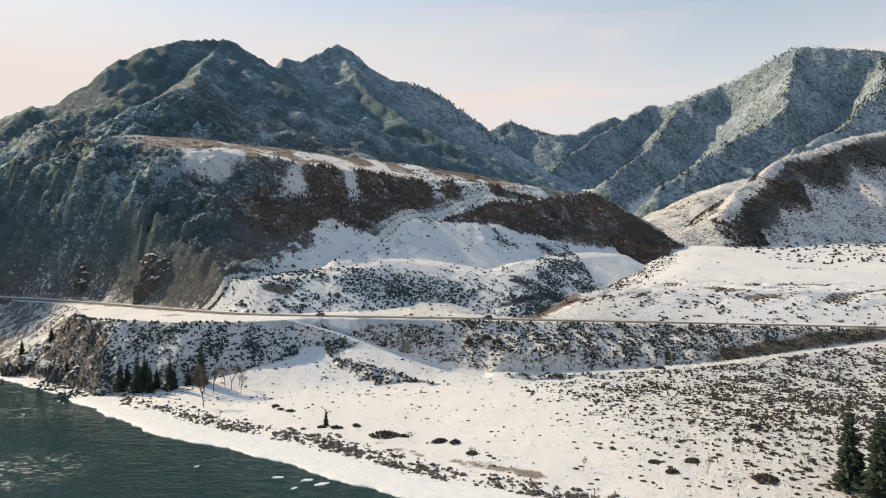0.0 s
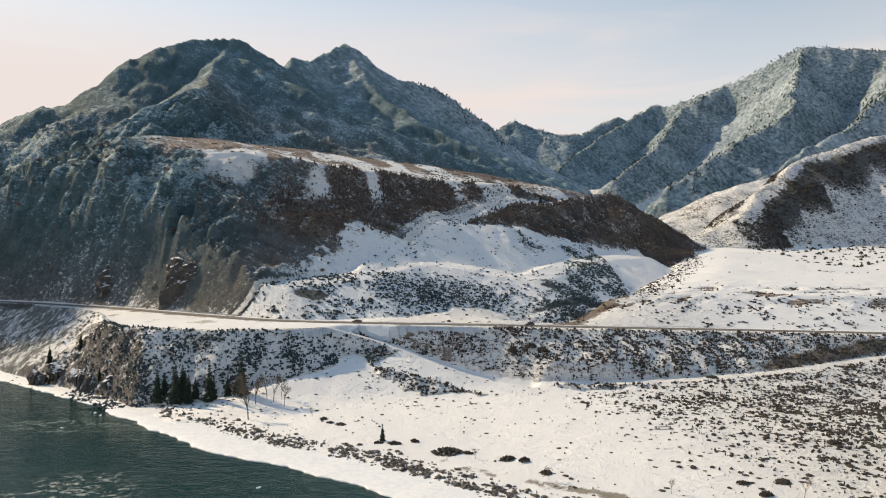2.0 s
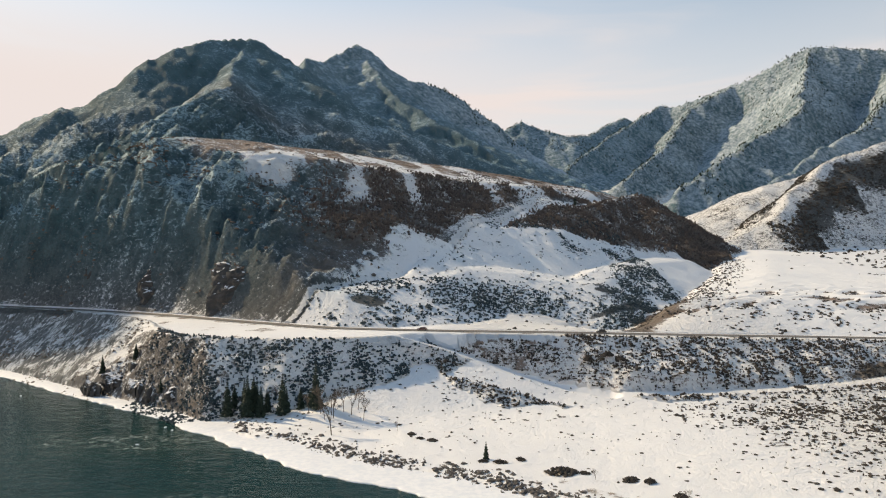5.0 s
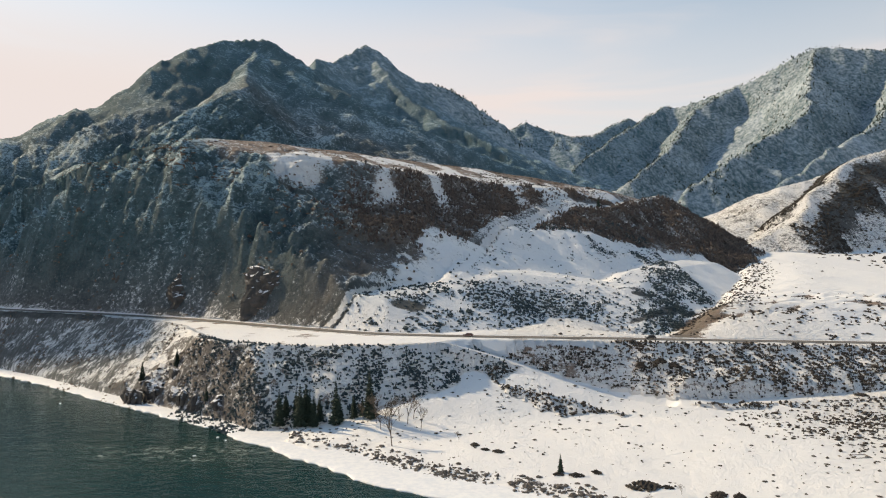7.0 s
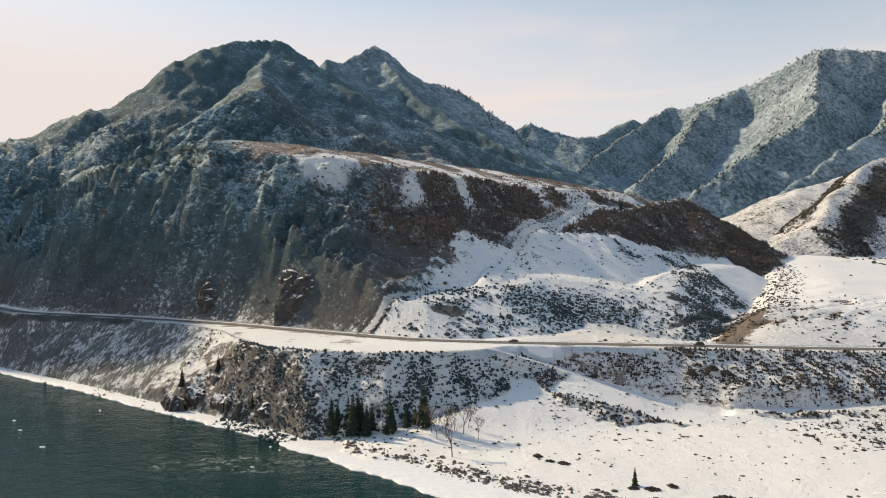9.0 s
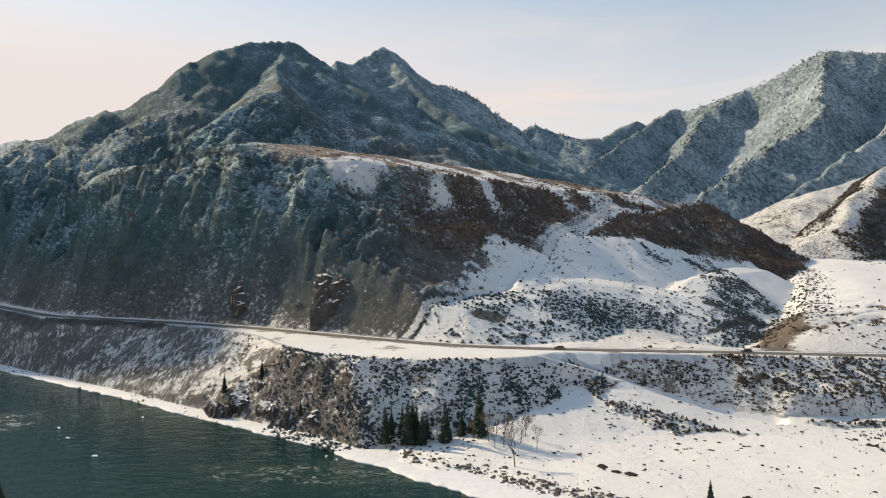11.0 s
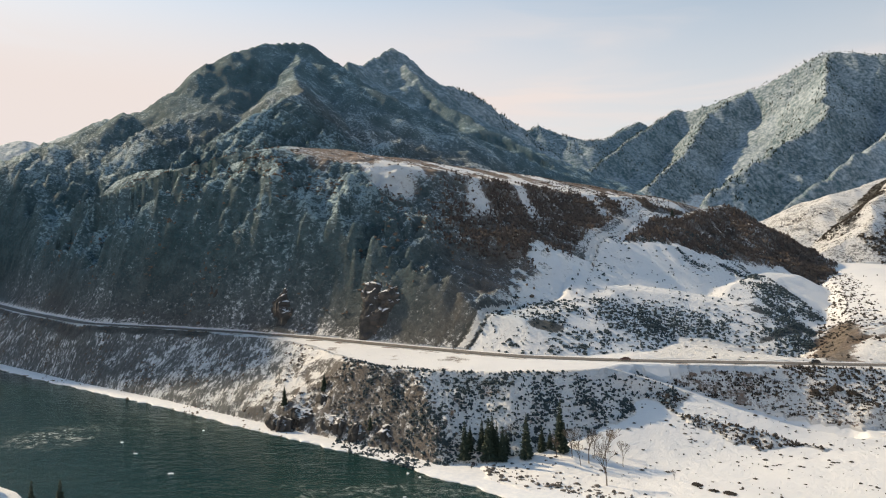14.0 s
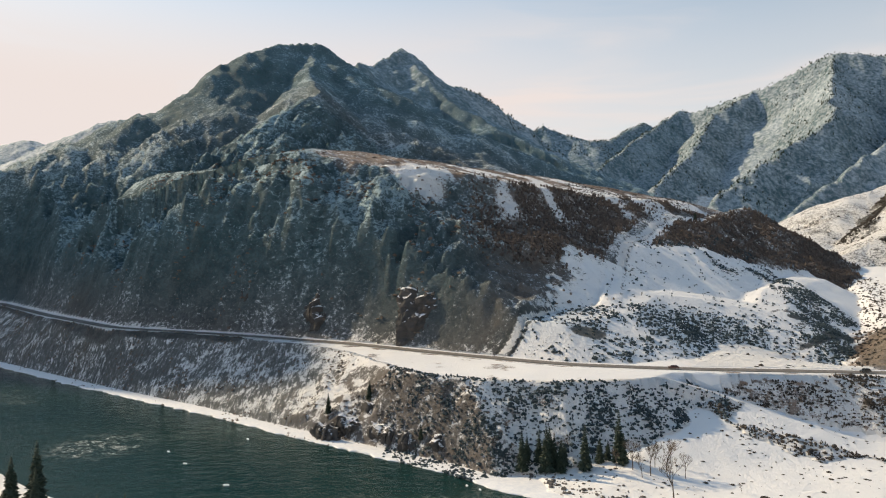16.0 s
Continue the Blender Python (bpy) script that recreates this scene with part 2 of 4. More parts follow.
TRACK = [(-130, 362, 36), (-112, 373, 42), (-64, 411, 55), (-35, 494, 77), (5, 570, 93), (46, 636, 105), (80, 660, 113)]
# crest lines: points, slope near the crest, width of that part, slope further down
CRESTS = {
    "cliff_hill": ([(-590, 800, 130), (-480, 705, 140), (-413, 645, 152), (-362, 612, 150), (-310, 548, 142), (-262, 494, 141), (-238, 464, 132)], 1.4, 40, 1.5),
    "brown_ridge": ([(-258, 560, 160), (-225, 605, 165), (-208, 650, 169), (-146, 740, 174), (-56, 790, 169), (46, 815, 157), (131, 808, 138), (190, 830, 116), (250, 860, 98)], 0.25, 170, 0.7),
    "shoulder": ([(-252, 514, 151), (-193, 494, 129), (-140, 513, 121), (-99, 535, 119), (-38, 602, 127), (-3, 618, 124), (38, 668, 129), (87, 690, 121)], 0.52, 80, 0.66),
    "hump": ([(87, 672, 114), (120, 705, 121), (150, 735, 130), (176, 742, 122), (215, 755, 99), (250, 768, 76)], 0.5, 24, 0.62),
    "track_spur": ([(87, 672, 114), (46, 626, 104), (20, 575, 94), (-10, 528, 86), (-40, 486, 76), (-60, 455, 69), (-70, 408, 52)], 0.3, 8, 0.58),
    "fan": ([(-112, 372, 45), (-74, 402, 50), (-45, 447, 58), (-6, 455, 54), (38, 450, 47.5), (60, 500, 54), (104, 552, 60), (150, 612, 62)], 0.2, 16, 0.5),
    "great_mountain": ([(-1100, 900, 60), (-800, 800, 110), (-662, 803, 157), (-590, 823, 196), (-515, 840, 250), (-490, 862, 240), (-440, 897, 294), (-428, 950, 356), (-395, 1000, 387), (-366, 1042, 400),
                        (-332, 1080, 407), (-300, 1120, 391), (-312, 1240, 410), (-315, 1330, 456), (-300, 1400, 466), (-245, 1553, 560), (-154, 1750, 530), (-72, 1950, 564), (28, 2100, 550), (122, 2200, 482), (220, 2250, 428), (342, 2300, 342)], 0.85, 260, 0.55),
    # added ridge outside the view, keeps the sun off the western cliffs and bank
    "unseen_shade_ridge": ([(-762, 708, 430), (-810, 765, 470), (-880, 840, 480), (-1000, 950, 560), (-1250, 1100, 560)], 3.4, 140, 0.8),
    "mountain_spur": ([(-366, 1042, 390), (-280, 968, 330), (-201, 930, 285), (-130, 912, 250), (-50, 915, 214), (80, 950, 172)], 0.7, 120, 0.5),
    "front_spur": ([(-345, 1020, 378), (-310, 850, 290), (-296, 745, 246), (-320, 692, 212), (-345, 650, 172), (-362, 615, 150)], 0.7, 60, 1.1),
    "peak_spur": ([(-245, 1553, 540), (-190, 1380, 440), (-90, 1200, 320), (40, 1080, 220)], 0.7, 160, 0.5),
    "valley_head": ([(60, 2700, 560), (200, 2950, 610), (317, 3103, 700), (420, 3080, 650), (512, 3020, 612), (640, 3200, 650), (900, 3500, 800)], 0.6, 300, 0.5),
    "far_summit": ([(1050, 3450, 850), (1130, 3420, 836), (1330, 3166, 882), (1583, 2983, 1008), (1919, 2900, 960), (2600, 2700, 920), (3600, 2300, 800)], 1.1, 300, 0.6),
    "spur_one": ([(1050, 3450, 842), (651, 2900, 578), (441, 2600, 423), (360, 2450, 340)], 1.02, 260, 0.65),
    "spur_two": ([(1330, 3166, 888), (1053, 3000, 733), (803, 2600, 489), (543, 2250, 317)], 1.02, 260, 0.65),
    "spur_three": ([(1583, 2983, 993), (1166, 2300, 560), (897, 2100, 418), (603, 1900, 250)], 1.02, 260, 0.65),
    "spur_four": ([(1919, 2900, 938), (1522, 2300, 653), (1116, 1900, 420), (884, 1700, 332), (640, 1550, 190)], 1.02, 260, 0.65),
    "east_hill": ([(238, 728, 72), (270, 722, 88), (299, 732, 108), (336, 778, 131), (391, 822, 160), (445, 864, 190), (520, 900, 213), (616, 930, 234), (720, 960, 256), (1000, 1000, 272), (1600, 950, 300)], 0.72, 30, 0.95),
    "east_back": ([(262, 850, 86), (300, 868, 100), (340, 872, 128), (385, 930, 152), (430, 985, 168), (570, 1040, 215)], 0.3, 60, 0.5),
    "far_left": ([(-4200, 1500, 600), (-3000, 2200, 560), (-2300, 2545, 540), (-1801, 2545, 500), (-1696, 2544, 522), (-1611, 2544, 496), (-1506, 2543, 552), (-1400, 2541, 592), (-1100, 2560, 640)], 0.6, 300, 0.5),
    "south_hills": ([(-2600, 300, 330), (-1500, -500, 300), (-600, -1100, 380), (500, -1200, 350), (1600, -800, 420), (2600, 400, 520)], 0.5, 400, 0.4),
}
NAMES = list(CRESTS)
GULLY = [(262, 830, 0), (222, 745, 0), (190, 640, 0), (158, 570, 0), (125, 510, 0), (92, 450, 0), (62, 402, 0), (40, 370, 0), (26, 338, 0)]


def near_line(x, y, pts):
    """Distance to a line of points, the side (left of its way is positive) and the height along it."""
    best, side, high = np.full(x.shape, 1e12), np.zeros(x.shape), np.zeros(x.shape)
    for p, q in zip(pts, pts[1:]):
        dx, dy = q[0] - p[0], q[1] - p[1]
        t = np.clip(((x - p[0]) * dx + (y - p[1]) * dy) / (dx * dx + dy * dy), 0, 1)
        d = (x - p[0] - t * dx) ** 2 + (y - p[1] - t * dy) ** 2
        m = d < best
        best = np.where(m, d, best)
        side = np.where(m, dx * (y - p[1]) - dy * (x - p[0]), side)
        if len(p) > 2:
            high = np.where(m, p[2] + t * (q[2] - p[2]), high)
    return np.sqrt(best), np.sign(side), high


def crest_height(x, y, name, wide=None):
    pts, s1, w, s2 = CRESTS[name]
    w = w if wide is None else wide
    best, far = np.full(x.shape, -1e9), np.zeros(x.shape)
    for p, q in zip(pts, pts[1:]):
        dx, dy = q[0] - p[0], q[1] - p[1]
        t = np.clip(((x - p[0]) * dx + (y - p[1]) * dy) / (dx * dx + dy * dy), 0, 1)
        d = np.hypot(x - p[0] - t * dx, y - p[1] - t * dy)
        h = p[2] + t * (q[2] - p[2]) - s1 * np.minimum(d, w) - s2 * np.maximum(d - w, 0)
        far = np.where(h > best, d, far)
        best = np.maximum(best, h)
    return best, far


def land(x, y):
    """Height of the ground at arrays of places, and what lies there: a dictionary of masks from 0 to 1."""
    reach = np.hypot(x + 80, y - 20)
    dist, side, _ = near_line(x, y, SHORE)
    shore = dist * side
    ndist, nside, _ = near_line(x, y, NEAR_SHORE)
    rdist, rside, road_z = near_line(x, y, ROAD)
    road = rdist * rside
    edge, eside, _ = near_line(x + 2.0 * perlin(x / 17, y / 17, 3), y + 2.0 * perlin(x / 17, y / 17, 4), RIM)
    rim = edge * eside
    n1, n2, n3 = fbm(x, y, 60, 4, 1), fbm(x, y, 14, 3, 5), fbm(x, y, 4, 2, 9)
    # river flat and the bluff up to the road
    flat = 3.4 * smooth(rim, -50, -12) * smooth(x, -110, -60) - 0.5 + 1.6 * smooth(shore, 9, 21) + 2.6 * smooth(shore, 14, 110) + 0.7 * n1 * smooth(shore, 8, 40) + 0.22 * n2 * smooth(shore, 6, 20) + 0.1 * n3
    k = (road_z - 0.3) / np.maximum(np.maximum(shore - 6, 0) + np.abs(rim), 5)
    slope = k + (np.maximum(k, 0.53 + 0.21 * (1 - smooth(x, -60, -30)) + 0.2 * smooth(x, -160, -140) * (1 - smooth(x, -66, -46))) - k) * smooth(x, -225, -175)
    rills = creased(x * 0.95 + y * 0.3, y * 0.22 - x * 0.05, 8, 3, 21)
    crags = creased(x + 0.6 * y, 0.5 * y - 0.3 * x, 15, 4, 26)
    cragzone = smooth(x, -240, -205) * (1 - smooth(x, -140, -112))
    out = np.maximum(-rim, 0)
    body = smooth(out, 0, 9) * smooth(shore, 4, 14)
    brow = 0.25 * smooth(x, -200, -170) * (1 - smooth(x, -150, -130))
    bluff = road_z - 0.2 - slope * np.maximum(out - 15 * brow, 0) - 0.3 * np.minimum(out, 15) * brow - (1.5 * rills + 1.4 * n2 + 0.5 * n3) * body * (1 - cragzone) - (5.0 * crags - 2.6 + 1.5 * n2 + 0.6 * n3) * body * cragzone
    pd, pside, pz = near_line(x, y, PATH_DOWN)
    bluff = np.where(x > -62, np.minimum(bluff, np.where(pside > 0, pz + 1.1 * np.maximum(pd - 2.5, 0), pz - 0.45 * pd + 60 * smooth(pd, 16, 40))), bluff)
    # a bay in the bluff that faces south-east, and the snow slope below it
    climb, away = (x + 97) * 0.657 + (y - 264) * 0.754, (x + 97) * 0.754 - (y - 264) * 0.657
    toe = 3 + 0.24 * np.clip(climb + 3 * n1, -10, 78)
    bay = toe + 0.88 * np.maximum(-away, 0) + 0.7 * n2
    inbay = smooth(x, -158, -140) * (1 - smooth(x, -48, -38))
    bluff = bluff + inbay * (np.minimum(bluff, bay) - bluff)
    bluff = np.minimum(bluff, 0.2 + 2.0 * np.maximum(shore - 9, 0))
    apron = np.where(x > -125, toe - 0.29 * np.maximum(away, 0) + 0.4 * n2, -9)
    qd, qside, qz = near_line(x, y, RAMP)
    field = qz - 0.24 * np.maximum(qd - 3, 0) - 30 * smooth(-x, -60, 0) + (1.0 * n1 + 0.7 * n2) * smooth(qd, 4, 20)
    heap = np.where(shore > 8, np.maximum(apron, field), -9)
    soft_flat = np.maximum(flat, 0.5 * (flat + heap + np.sqrt((flat - heap) ** 2 + 4.0)) - 0.25)
    bench = np.maximum(1 - smooth(pd, 2.5, 5.5), 1 - smooth(qd, 3, 6))
    bluff = bluff + bench * (np.minimum(bluff, np.maximum(soft_flat, flat)) - bluff)
    z = np.where(rim < 0, np.maximum(soft_flat, np.where(shore > 0, bluff, -9)), road_z - 0.2 + 0.05 * n3)
    z = z + (1 - smooth(pd, 2.6, 6.5)) * (rim < 2) * (pz - z)
    onbluff = (rim < 0) & (bluff > soft_flat) & (shore > 0)
    # beyond the road: terrace and valley floor, cut by a gully
    up = np.maximum(road - 9, 0)
    scarp = smooth(x + 0.3 * y - 115, 30, 85)
    floor = road_z - 0.2 + (0.03 + 0.31 * scarp) * np.minimum(up, 46) + (0.24 - 0.18 * scarp) * np.clip(up - 46, 0, 74) + 0.125 * np.clip(up - 120, 0, 360) + 0.05 * np.clip(up - 480, 0, 1200) + 0.45 * np.maximum(up - 1680, 0) + (1.3 * n1 + 0.3 * n2) * smooth(up, 0, 60)
    floor = np.minimum(floor, 300 + 4 * n1)
    wob = 7 * perlin(x / 45, y / 45, 11) + 3 * perlin(x / 15, y / 15, 12)
    g, gside, _ = near_line(x + wob, y + wob, GULLY)
    side_cut, _, _ = near_line(x + 0.4 * wob, y + 0.4 * wob, [(58, 400), (100, 402), (150, 408)])
    gully = (7.0 * (1 - smooth(g, 2, 20)) + 6.0 * (1 - smooth(g, 8, 60))) * smooth(up, 4, 70) * (1 - smooth(y, 560, 760) * 0.4)
    gully = np.maximum(gully, 5.5 * (1 - smooth(side_cut, 2, 10)) * (1 - smooth(x, 110, 155)))
    scars = (1 - smooth(np.abs(x + 0.35 * y - 310 + 8 * n1), 110, 200)) * smooth(up, 10, 40) * (1 - smooth(up, 90, 140)) * creased(0.55 * x - 0.85 * y, 0.35 * (0.85 * x + 0.55 * y), 15, 3, 61)
    floor = floor - gully - 2.6 * scars
    rag = 16 * perlin((x + 0.4 * y) / 30, y / 70, 81) + 7 * perlin((x + 0.4 * y) / 11, y / 24, 82)
    ed, es, _ = near_line(x, y, CRESTS["shoulder"][0] + CRESTS["hump"][0][1:] + [(330, 830, 90)])
    brink = ed * es  # distance north of the plateau's edge
    hills, far, which = np.full(x.shape, -1e9), np.zeros(x.shape), np.zeros(x.shape, int)
    amp = np.clip((reach - 250) * 0.03, 3, 26)
    wx, wy = x + amp * fbm(x, y, 90, 3, 31), y + amp * fbm(x, y, 90, 3, 37)
    for n, name in enumerate(NAMES):
        h, d = crest_height(wx, wy, name)
        if name == "brown_ridge":
            h = h - 0.9 * np.maximum(-brink, 0) - 0.25 * np.maximum(x - 60, 0) * smooth(-brink, -60, 0)
        if name in ("mountain_spur", "great_mountain"):
            h = h - 0.8 * np.maximum(-y + 0.32 * (x + 330) + 690, 0) * smooth(x, -560, -480)
        far = np.where(h > hills, d, far)
        which = np.where(h > hills, n, which)
        hills = np.maximum(hills, h)
    is_ = {name: which == n for n, name in enumerate(NAMES)}
    cliff = (1 - smooth(x, -190, -60)) * smooth(road, 8, 30) * (1 - smooth(y, 700, 900))
    # gullies run down the slopes; crests keep their height
    butt = 0.65 * creased(x - 0.5 * y, 0.35 * y + 0.1 * x, 40, 4, 43) + 0.35 * creased(x - 0.3 * y, y, 17, 3, 44)
    farmix = smooth(reach, 600, 1500)
    gul = creased(x, y, 300, 4, 41) * farmix + (butt * cliff + creased(x, y, 60, 4, 47) * (1 - cliff)) * (1 - farmix)
    depth = np.minimum(far * 0.34, 10 + 14 * cliff + 26 * farmix)
    ridge = is_["brown_ridge"] | is_["shoulder"]
    snowfan = is_["fan"] | is_["track_spur"]
    calm = np.where(snowfan, 0.12, np.where(is_["east_hill"] | is_["east_back"], 0.35, np.where(ridge, 0.15 + (0.45 + 0.6 * cliff) * smooth(-brink, 0, 26), 1.0)))
    ledges = 2.2 * np.abs(perlin(x / 26, y / 11 + hills / 9, 71)) + 1.2 * n3
    rough = (2.0 * n2 + 0.9 * n3) * (1 + 2.0 * farmix) + cliff * (ledges * 1.6 + 2.4 * n2 + 4.0 * creased(x, y * 0.7, 10, 3, 95) - 2.0)
    hills = hills + calm * (depth * (1 + 0.6 * cliff) * (np.minimum(gul, 1.1) - 0.62) + rough * smooth(far, 0, 14)) - np.where(snowfan, 0.5 * n2, 0)
    tier = hills / 15 + 0.9 * n1 + 0.5 * perlin((x + y) / 45, (x - y) / 90, 97)
    ledge_run = 0.5 * np.abs(2 * (tier - np.floor(tier)) - 1) ** 0.6 + 0.6 * creased(x * 0.8 - y * 0.6, 0.5 * (x * 0.6 + y * 0.8), 9, 3, 98)
    hills = hills + cliff * smooth(far, 0, 20) * (1 - smooth(brink, -12, 4)) * 5.0 * ledge_run
    inland = road > 9
    wall = floor + np.maximum(up - 5 * cliff * np.abs(fbm(x, y, 22, 4, 91)), 0) * (1.0 + cliff * (1.5 + 0.5 * butt)) + 1.3 * rough * smooth(up, 4, 20) + cliff * smooth(up, 2, 14) * (5 * ledge_run + 3.0 * n2)
    # the added shading ridge is left uncapped, to stand tall by the road
    rise = np.maximum(floor, np.where(is_["unseen_shade_ridge"], hills, np.minimum(hills, wall)))
    z = np.where(inland, rise, z)
    onhill = inland & (hills > floor)
    # the near side of the river, and the river bed
    south = nside < 0
    near = -0.5 + 2.2 * smooth(ndist, 0, 12) + 0.05 * np.minimum(ndist, 600) + 1.0 * n1 * smooth(ndist, 5, 30)
    z = np.where(south, np.maximum(near, np.where(ndist > 150, hills, -1e9)), z)
    z = np.where((shore < 0) & ~south, np.maximum(-3.0, -0.5 - 0.5 * np.minimum(dist, ndist)), z)

    slope_face = ridge & onhill
    td, tside, _ = near_line(x, y, TRACK)
    northwest = smooth(td * tside, -6, 0)
    wedge = (1 - smooth(td + 14 * n2 + 8 * n1, 4 + 20 * smooth(y, 370, 430), 12 + 22 * smooth(y, 370, 430))) * northwest * (1 - smooth(y, 450, 485)) * smooth(x + 10 * n1, -118, -92) * onhill
    top = smooth(brink + rag, -6, 6)
    spurs = smooth(perlin((x + 0.25 * y) / 34, y / 120, 83), -0.05, 0.25) * (1 - smooth(-brink, 18, 46))
    woods = slope_face * (1 - top) * (1 - 0.85 * spurs) * smooth(x + 30 * n1, -165, -110) * smooth(td, 6, 12) * northwest * (1 - wedge)
    woods = np.maximum(woods, (snowfan | slope_face) * onhill * smooth(y - 532 - 0.55 * x + 10 * n1, 0, 12) * (1 - northwest) * smooth(td, 6, 11) * (1 - top))
    woods = np.maximum(woods, is_["hump"] * onhill * smooth(far + 8 * n1, 1, 8))
    masks = dict(
        ramp=qd, rampside=qside,
        shore=shore, road=road, rim=rim, far=far, which=which, reach=reach, onhill=onhill, onbluff=onbluff, cliff=cliff * onhill,
        plateau=slope_face * np.maximum(top, 0.8 * spurs * smooth(x, -235, -190)) * smooth(x, -262, -240), woods=woods, fan=((snowfan | (slope_face & (northwest < 0.5) & (x > -105 + 8 * n2))) & onhill) | (wedge > 0.5), brink=brink,
        path=1 - smooth(np.minimum(pd, qd), 2.6, 4.5), rut=np.exp(-(((td - 2.9) / 0.8) ** 2)) * 0.7, track=(1 - smooth(td, 2.4, 4.4)) * (0.5 + 0.5 * smooth(y, 372, 400)), gully=gully * inland, bank=np.exp(-(((g - 14) / 9) ** 2)) * (gside > 0) * (1 - smooth(y + 10 * n1, 415, 450)) * inland, cragzone=cragzone, south=south,
        field=(field > flat) & (rim < 0) & ~onbluff & (x > 40), scars=scars * inland, tongue=np.maximum(spurs, smooth(-brink + 14 * n1, -60, -20) * smooth(perlin((x + 0.5 * y) / 30, y / 90, 83), -0.25, 0.2)), gul=gul, apron=(apron > flat + 1) & (rim < 0) & ~onbluff, n1=n1, n2=n2)
    return z, masks


def cover_of(x, y, z, steep, k):
    """Snow cover, tone and brokenness of the ground from its slope and place."""
    cover = 0.93 - 0.06 * k["n1"]
    cover = np.where(k["onbluff"], 0.66 - 0.22 * smooth(steep, 0.7, 1.4) - 0.03 * k["cragzone"] + 0.08 * smooth(x, -60, 20), cover)
    cover = cover + 0.16 * k["onbluff"] * smooth(x, -150, -125) * (1 - smooth(x, -60, -45))
    cover = np.where(~k["onbluff"] & (k["rim"] < 0) & (k["shore"] > 16) & ~k["south"], 0.99 - 0.16 * smooth(x, 20, 100) - 0.08 * k["n1"], cover)
    west = k["onbluff"] * smooth(-x + 14 * k["n1"], 195, 240)
    cover = cover + (0.50 - 0.06 * smooth(steep, 0.5, 1.0) + 0.08 * k["n2"] - cover) * west
    cover = np.where((k["reach"] > 850) & ~k["onhill"] & ~k["south"], 0.58, cover)
    gain = 0.07 * k["n2"] + 0.05 * k["n1"] + 0.16 * (np.minimum(k["gul"], 1.0) - 0.5)
    hill = 0.49 - 0.10 * smooth(steep, 0.7, 1.8) + k["cliff"] * (0.035 - 0.15 * smooth(steep, 1.8, 5.0) + 0.16 * k["n1"]) + gain + 0.02 * k["cliff"] * smooth(-x, 220, 330)
    # far_left gets extra cover so that its painted haze turns lighter
    for name, c in (("great_mountain", -0.05), ("mountain_spur", -0.03), ("front_spur", -0.03), ("east_back", 0.09), ("peak_spur", -0.03), ("east_hill", 0.10), ("far_summit", -0.04), ("spur_two", -0.05), ("spur_three", -0.05), ("spur_four", -0.05), ("spur_one", -0.08), ("valley_head", -0.1), ("far_left", 0.08)):
        hill = hill + c * (k["which"] == NAMES.index(name))
    cover = np.where(k["onhill"], hill, cover)
    cover = np.where(k["fan"], 0.90 - 0.24 * smooth(steep, 0.42, 0.8) + 0.05 * k["n2"], cover)
    cover = cover + (0.45 + 0.14 * k["n2"] + 0.12 * k["n1"] + 0.34 * k["tongue"] * smooth(x, -235, -150) - 0.10 * smooth(k["brink"], 40, 110) - cover) * k["plateau"]
    cover = cover + (0.39 + 0.14 * k["n2"] - cover) * k["woods"]
    band = k["onhill"] * (k["which"] == NAMES.index("east_hill")) * smooth(k["far"] + 8 * k["n1"], 10, 20) * (1 - smooth(k["far"] + 18 * k["n1"], 42, 66)) * smooth(x, 290, 330) * (y < 1000 + 0.1 * x)
    cover = cover + (0.30 - cover) * band
    cover = cover - 0.18 * smooth(k["gully"], 2.5, 7) * smooth(steep, 0.3, 0.7) - 0.5 * smooth(k["scars"], 0.35, 0.7)
    cover = cover - 0.62 * k["bank"]
    cover = cover + (1.05 - cover) * np.maximum(k["path"], k["track"] * 0.9)
    cover = cover - 0.75 * k["rut"]
    apronside = ((k["road"] > 9) & ~k["onhill"]) * smooth(x, -70, -30) * (1 - smooth(x + 12 * k["n1"], 70, 150)) * (1 - smooth(y, 430, 520))
    cover = cover - 0.13 * apronside * (1 - k["n1"])
    # a strip of frozen bare ground on the flat, and the scoop of bare earth by the track
    bare = np.exp(-(((k["shore"] - 27 - 5 * k["n1"]) / 4.5) ** 2)) * smooth(x, -35, -18) * (1 - smooth(x, 62, 75)) * smooth(k["n1"] + 0.3 * k["n2"], -0.25, 0.15)
    pit = np.clip(1.9 * np.exp(-(((x + 88) / 9) ** 2 + ((y - 361 - 0.2 * (x + 88)) / 5) ** 2)) + 0.3 * k["n2"] - 0.3, 0, 1)
    cut = np.exp(-(((k["ramp"] - 7 - 2 * k["n2"]) / 3.2) ** 2)) * smooth(x, 105, 140) * (1 - smooth(x, 205, 235)) * (k["rampside"] > 0)
    cover = cover * (1 - 0.85 * bare) * (1 - pit) * (1 - 0.9 * cut)
    soil = np.clip(bare + 0.8 * cut + 0.3 * pit + 0.5 * k["bank"], 0, 1)
    # wheel-worn verges of the road and the lay-by
    worn = (1 - smooth(np.abs(np.abs(k["road"]) - 5.5), 0.5, 2.5)) * 0.35 + (k["rim"] > 0) * (k["road"] < -5) * 0.42 * smooth(k["n2"], 0.0, 0.4)
    cover = cover - worn * (np.abs(k["road"]) < 60)
    tone = np.clip(0.85 - 0.75 * k["onhill"] + 0.05 * k["cliff"] + 0.9 * k["plateau"] + 0.35 * k["woods"] - 0.7 * west - 0.5 * k["cragzone"] * k["onbluff"] + bare, 0, 1)
